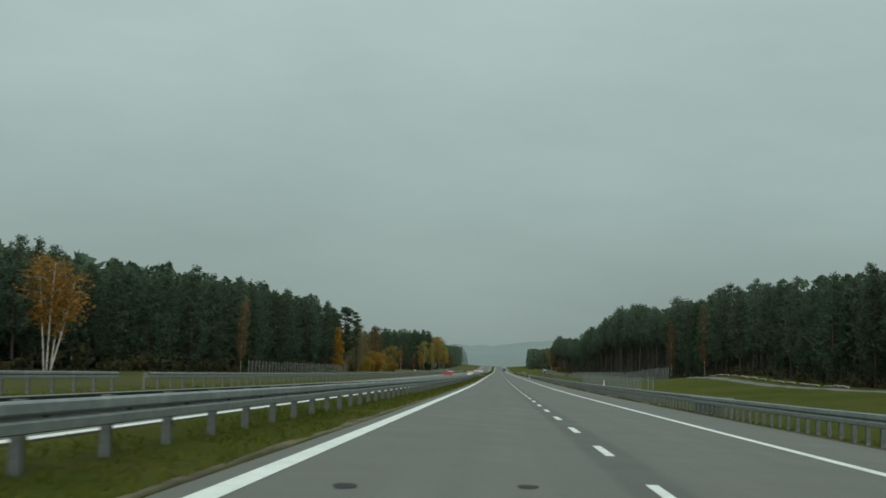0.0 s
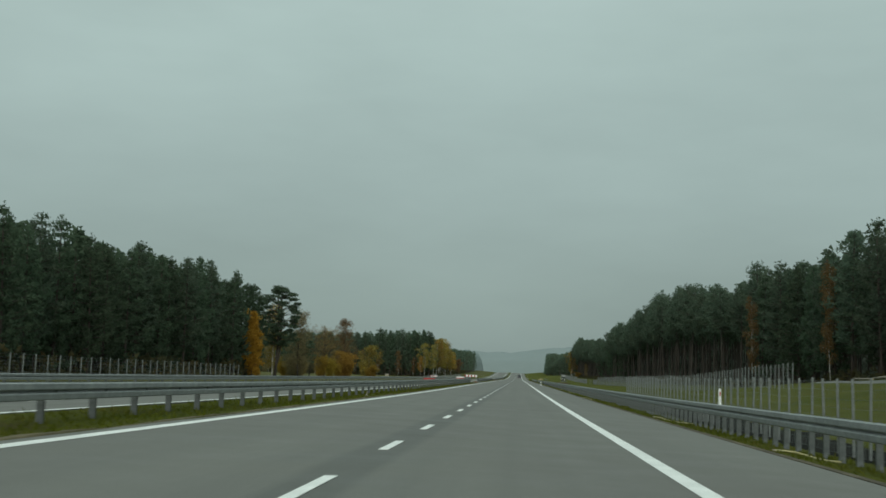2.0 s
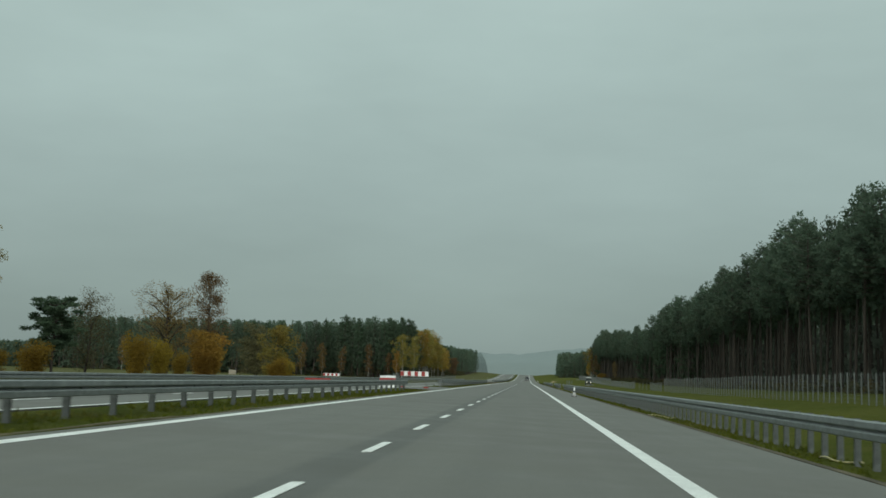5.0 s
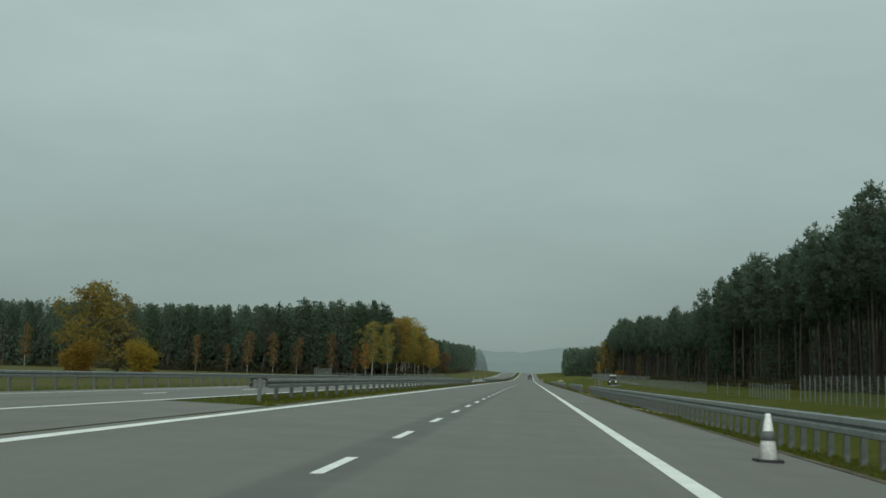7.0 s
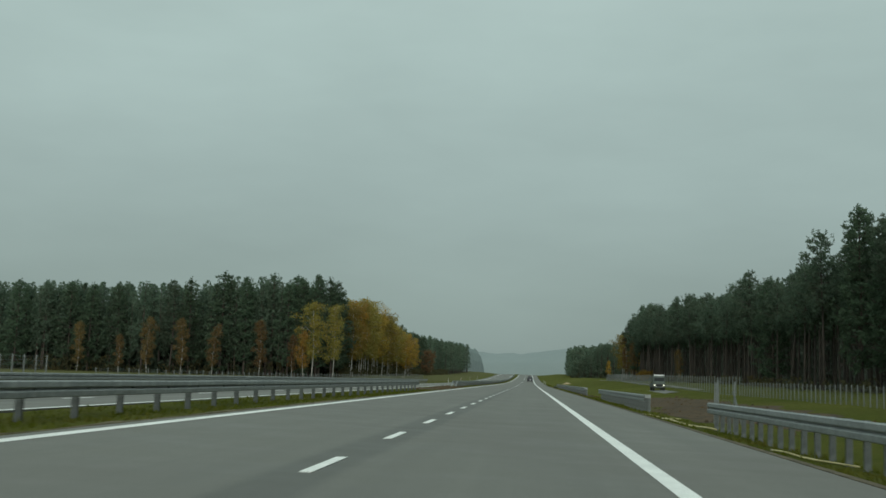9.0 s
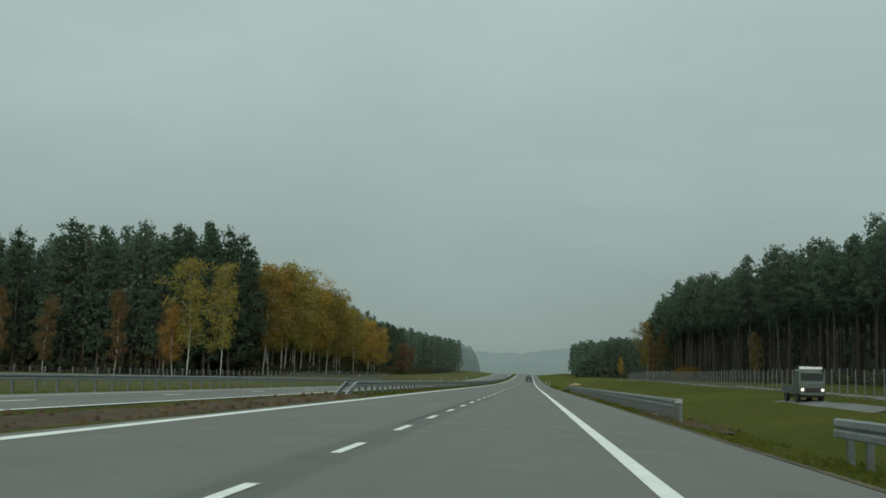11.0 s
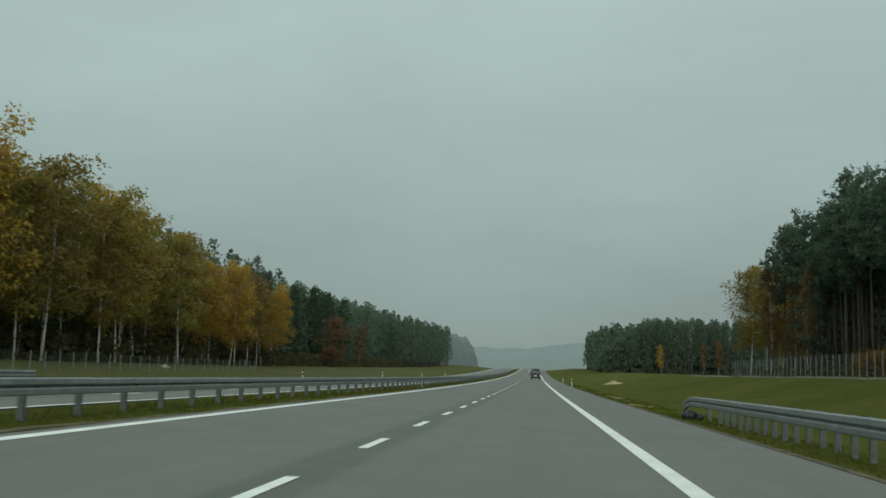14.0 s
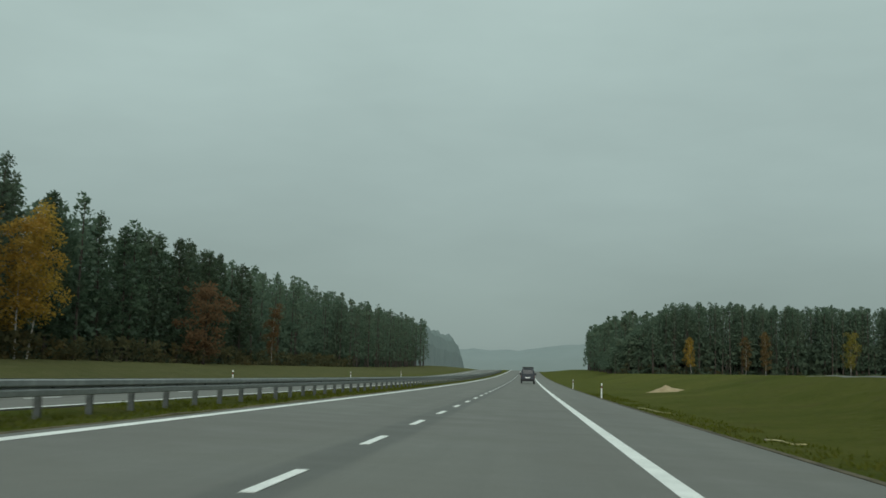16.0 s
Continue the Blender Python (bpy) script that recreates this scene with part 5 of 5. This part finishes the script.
heap("sand_mound", 13.3, 645, 1.6, 2.2, 0.55, M_SAND, "small mound of pale yellow sand on the grass", "sand mound")
heap("sand_mound", -27.8, 573, 0.5, 0.7, 0.3, M_LOG, "small pale mound at the wood's edge", "sand mound")
for k in range(22):
    y = 90 + 2.7 * k + rng.normal(0, 0.5)
    x = 25.9 + rng.normal(0, 0.15)
    L, a, r = rng.uniform(2.0, 3.4), 1.57 + rng.normal(0, 0.07), rng.uniform(0.06, 0.11)
    lg = thing("log", (x, y, ground_z(x, y)), "pale barked log lying at the pine wood's edge", "log", "logs by the service road")
    e = Vector((math.cos(a) * L / 2, math.sin(a) * L / 2, 0))
    zs = [ground_z(x - e.x, y - e.y), ground_z(x + e.x, y + e.y)]
    pa, pb = Vector((-e.x, -e.y, zs[0] - ground_z(x, y) + r + 0.06)), Vector((e.x, e.y, zs[1] - ground_z(x, y) + r + 0.06))
    part("bark", Shape().tube([pa, pa.lerp(pb, 0.5) + Vector((0.03, 0, 0.02)), pb], [r, r * 0.95, r * 0.85], 9).mesh("bark", M_LOG, smooth=True), lg)
    part("cut_end", Shape().tube([pa + (pa - pb).normalized() * 0.004, pa - (pa - pb).normalized() * 0.01], [r * 0.86, r * 0.86], 9).mesh("cut_end", M_SAND), lg, "pale sawn end")


# ---- vehicles ----
def loft(sections):
    """Closed rings of equal length joined along y, ends filled."""
    s, k = Shape(), len(sections[0])
    for ring in sections:
        s.v += ring
    for i in range(len(sections) - 1):
        for j in range(k):
            a, b = i * k + j, i * k + (j + 1) % k
            s.f.append((a, b, b + k, a + k))
    s.f += [tuple(range(k - 1, -1, -1)), tuple(range((len(sections) - 1) * k, len(sections) * k))]
    return s


def ring(y, w, z0, z1, r=0.12, w2=None):
    """A rounded box section at y: width w at the foot, w2 at the top."""
    w2 = w if w2 is None else w2
    return [(-w / 2 + r, y, z0), (w / 2 - r, y, z0), (w / 2, y, z0 + r), (w2 / 2, y, z1 - r), (w2 / 2 - r, y, z1), (-w2 / 2 + r, y, z1), (-w2 / 2, y, z1 - r), (-w / 2, y, z0 + r)]


def wheel(parent, x, y, r, side):
    s = Shape()
    n = 20
    prof = [(0.0, r * 0.62), (0.0, r * 0.93), (0.03, r), (0.17, r), (0.2, r * 0.93), (0.2, r * 0.62)]
    for k in range(n):
        a = 6.283 * k / n
        s.v += [(side * (d - 0.1), math.cos(a) * q, math.sin(a) * q) for d, q in prof]
    for k in range(n):
        for j in range(6):
            a, b = k * 6 + j, k * 6 + (j + 1) % 6
            c, d = ((k + 1) % n) * 6 + j, ((k + 1) % n) * 6 + (j + 1) % 6
            s.f.append((a, b, d, c))
    t = part("wheel", s.mesh("tyre", M_BLACK, smooth=True), parent, "black tyre", at=(x, y, r))
    part("rim", Shape().tube([(-0.07, 0, 0), (0.07, 0, 0)], [r * 0.64, r * 0.64], 18).mesh("rim", M_POST), t, "grey steel rim")


van = thing("van", (2.3, 687.0, road_z(2.3, 687.0)), "dark blue boxy van with a loaded roof rack, seen from behind", "van")
part("body", loft([ring(0.0, 1.66, 0.36, 1.02, 0.1, 1.62), ring(0.06, 1.72, 0.30, 1.06, 0.1, 1.66), ring(2.9, 1.74, 0.28, 1.08, 0.1, 1.68), ring(3.9, 1.70, 0.30, 1.0, 0.12, 1.6), ring(4.2, 1.56, 0.36, 0.86, 0.12, 1.4)]).mesh("body", M_CARPAINT), van)
part("cabin", loft([ring(0.03, 1.62, 1.0, 1.74, 0.1, 1.36), ring(0.2, 1.64, 1.02, 1.80, 0.1, 1.38), ring(2.5, 1.64, 1.02, 1.80, 0.1, 1.38), ring(3.3, 1.60, 1.02, 1.10, 0.03, 1.5)]).mesh("cabin", M_CARPAINT), van)
part("rear_window", Shape().box((-0.6, -0.004, 1.16), (0.6, 0.03, 1.62), 0.01).mesh("rear_window", M_CARGLASS), van, "tinted rear window")
for s in (-1, 1):
    part("side_window", Shape().box((s * 0.742 - 0.02, 0.5, 1.18), (s * 0.742 + 0.02, 2.4, 1.58), 0.01).mesh("side_window", M_CARGLASS), van, "tinted side window")
    part("tail_light", Shape().box((s * 0.77 - 0.045, -0.02, 0.72), (s * 0.77 + 0.045, 0.05, 0.96), 0.015).mesh("tail_light", M_TAIL), van, "red tail light")
    m = part("mirror", Shape().box((s * 0.93 - 0.1, 2.75, 1.02), (s * 0.93 + 0.1, 2.85, 1.26), 0.03).mesh("mirror", M_BLACK), van, "black door mirror")
    part("mirror_arm", Shape().tube([(s * 0.8, 2.8, 1.08), (s * 0.9, 2.8, 1.12)], [0.02, 0.02], 6).mesh("mirror_arm", M_BLACK), van)
    for y in (0.75, 3.35):
        wheel(van, s * 0.74, y, 0.33, s)
part("bumper", loft([ring(-0.1, 1.62, 0.36, 0.56, 0.05), ring(0.04, 1.72, 0.34, 0.58, 0.05)]).mesh("bumper", M_BLACK), van, "black rear bumper")
part("plate", Shape().box((-0.26, -0.022, 0.66), (0.26, -0.004, 0.77), 0.006).mesh("plate", M_WHITE), van, "plain white number plate")
part("roof_rack", Shape().box((-0.66, 0.15, 1.84), (0.66, 2.2, 1.88), 0.02).box((-0.66, 0.3, 1.79), (-0.62, 0.36, 1.85)).box((0.62, 0.3, 1.79), (0.66, 0.36, 1.85)).box((-0.66, 2.0, 1.79), (-0.62, 2.06, 1.85)).box((0.62, 2.0, 1.79), (0.66, 2.06, 1.85)).mesh("roof_rack", M_BLACK), van, "black roof rack")
part("roof_load", loft([ring(0.2, 1.3, 1.88, 1.98, 0.04), ring(2.1, 1.3, 1.88, 2.0, 0.04)]).mesh("roof_load", M_BLACK), van, "flat dark load on the rack")

truck = thing("small_truck", (16.4, 432.0, ground_z(16.4, 432.0)), "small dark utility truck with lit headlights and white roof board", "truck")
part("chassis", Shape().box((-0.62, 0.2, 0.32), (0.62, 4.2, 0.46), 0.05).mesh("chassis", M_BLACK), truck)
part("cab", loft([ring(0.0, 1.5, 0.45, 1.1, 0.1, 1.46), ring(0.12, 1.56, 0.42, 1.3, 0.1, 1.5), ring(0.3, 1.56, 0.42, 1.9, 0.1, 1.36), ring(1.5, 1.56, 0.42, 1.95, 0.1, 1.38)]).mesh("cab", M_TRUCK), truck)
part("windscreen", Shape().box((-0.62, 0.1, 1.22), (0.62, 0.24, 1.72), 0.03).mesh("windscreen", M_DULLGLASS), truck, "dark windscreen")
part("grille", Shape().box((-0.4, -0.03, 0.62), (0.4, 0.03, 0.86), 0.012).mesh("grille", M_BLACK), truck)
part("roof_board", Shape().box((-0.66, 0.35, 1.95), (0.66, 0.45, 2.1), 0.02).mesh("roof_board", M_WHITE), truck, "white roof board")
part("flatbed", Shape().box((-0.78, 1.65, 0.55), (0.78, 4.3, 0.65)).box((-0.78, 1.65, 0.65), (-0.74, 4.3, 1.0)).box((0.74, 1.65, 0.65), (0.78, 4.3, 1.0)).box((-0.74, 4.26, 0.65), (0.74, 4.3, 1.0)).mesh("flatbed", M_POST), truck)
for s in (-1, 1):
    part("headlight", Shape().tube([(s * 0.57, 0.05, 0.76), (s * 0.57, -0.04, 0.76)], [0.085, 0.07], 14).mesh("headlight", M_HEADLIGHT), truck, "lit headlight")
    for y in (0.8, 3.5):
        wheel(truck, s * 0.66, y, 0.36, s)
truck.scale = (0.86, 0.86, 0.86)

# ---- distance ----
# Ridge backdrop: the haze is painted in as a pale self-glow.
M_HILL = material("hill_haze_glow", (0.10, 0.13, 0.125), 0.95)
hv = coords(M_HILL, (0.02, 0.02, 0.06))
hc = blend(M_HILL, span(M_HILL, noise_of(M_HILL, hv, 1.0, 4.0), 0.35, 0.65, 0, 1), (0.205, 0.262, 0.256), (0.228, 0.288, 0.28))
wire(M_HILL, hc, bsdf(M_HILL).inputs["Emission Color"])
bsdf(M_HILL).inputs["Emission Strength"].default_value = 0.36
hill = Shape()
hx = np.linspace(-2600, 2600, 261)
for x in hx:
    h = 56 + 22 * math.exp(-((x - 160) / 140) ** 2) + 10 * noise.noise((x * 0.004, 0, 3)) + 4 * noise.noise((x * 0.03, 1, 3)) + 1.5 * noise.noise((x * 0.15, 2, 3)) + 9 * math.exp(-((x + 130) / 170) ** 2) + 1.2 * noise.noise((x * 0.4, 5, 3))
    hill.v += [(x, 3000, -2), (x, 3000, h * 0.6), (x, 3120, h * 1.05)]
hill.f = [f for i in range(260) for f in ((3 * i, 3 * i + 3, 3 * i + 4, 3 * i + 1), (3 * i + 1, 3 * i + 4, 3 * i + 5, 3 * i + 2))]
tagged(new("backdrop", hill.mesh("backdrop", M_HILL, smooth=True)), "far wooded ridge, autumn haze painted in as pale glow", "backdrop", kind="structure")

# Woods far down the road, with haze painted into their emission colour.
M_FARWOOD = material("woods_haze_glow", (0.08, 0.11, 0.10), 0.95)
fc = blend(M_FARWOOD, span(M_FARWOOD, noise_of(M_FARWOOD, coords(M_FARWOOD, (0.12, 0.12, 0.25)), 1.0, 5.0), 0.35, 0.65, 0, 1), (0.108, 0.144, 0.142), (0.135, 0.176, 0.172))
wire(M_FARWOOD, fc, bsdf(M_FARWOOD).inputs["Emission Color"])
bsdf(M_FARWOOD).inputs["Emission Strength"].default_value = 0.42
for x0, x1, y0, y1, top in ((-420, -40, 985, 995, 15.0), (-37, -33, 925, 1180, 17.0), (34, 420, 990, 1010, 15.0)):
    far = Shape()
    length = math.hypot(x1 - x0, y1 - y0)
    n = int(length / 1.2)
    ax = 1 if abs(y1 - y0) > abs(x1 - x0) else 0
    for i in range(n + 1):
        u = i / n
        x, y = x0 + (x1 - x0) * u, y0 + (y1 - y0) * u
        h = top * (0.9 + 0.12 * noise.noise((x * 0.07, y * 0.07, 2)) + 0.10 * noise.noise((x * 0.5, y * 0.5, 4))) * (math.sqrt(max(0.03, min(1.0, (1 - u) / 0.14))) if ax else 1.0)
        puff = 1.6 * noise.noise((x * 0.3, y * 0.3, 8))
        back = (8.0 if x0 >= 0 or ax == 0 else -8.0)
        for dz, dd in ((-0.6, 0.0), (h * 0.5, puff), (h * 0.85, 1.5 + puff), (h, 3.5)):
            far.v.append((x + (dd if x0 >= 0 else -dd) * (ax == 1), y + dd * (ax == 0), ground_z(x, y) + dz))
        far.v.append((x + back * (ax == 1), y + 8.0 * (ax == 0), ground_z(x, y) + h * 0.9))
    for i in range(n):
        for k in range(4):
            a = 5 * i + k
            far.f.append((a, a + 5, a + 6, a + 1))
    tagged(new("backdrop", far.mesh("backdrop", M_FARWOOD)), "far woods along the motorway, haze painted in as glow", "backdrop", kind="structure")
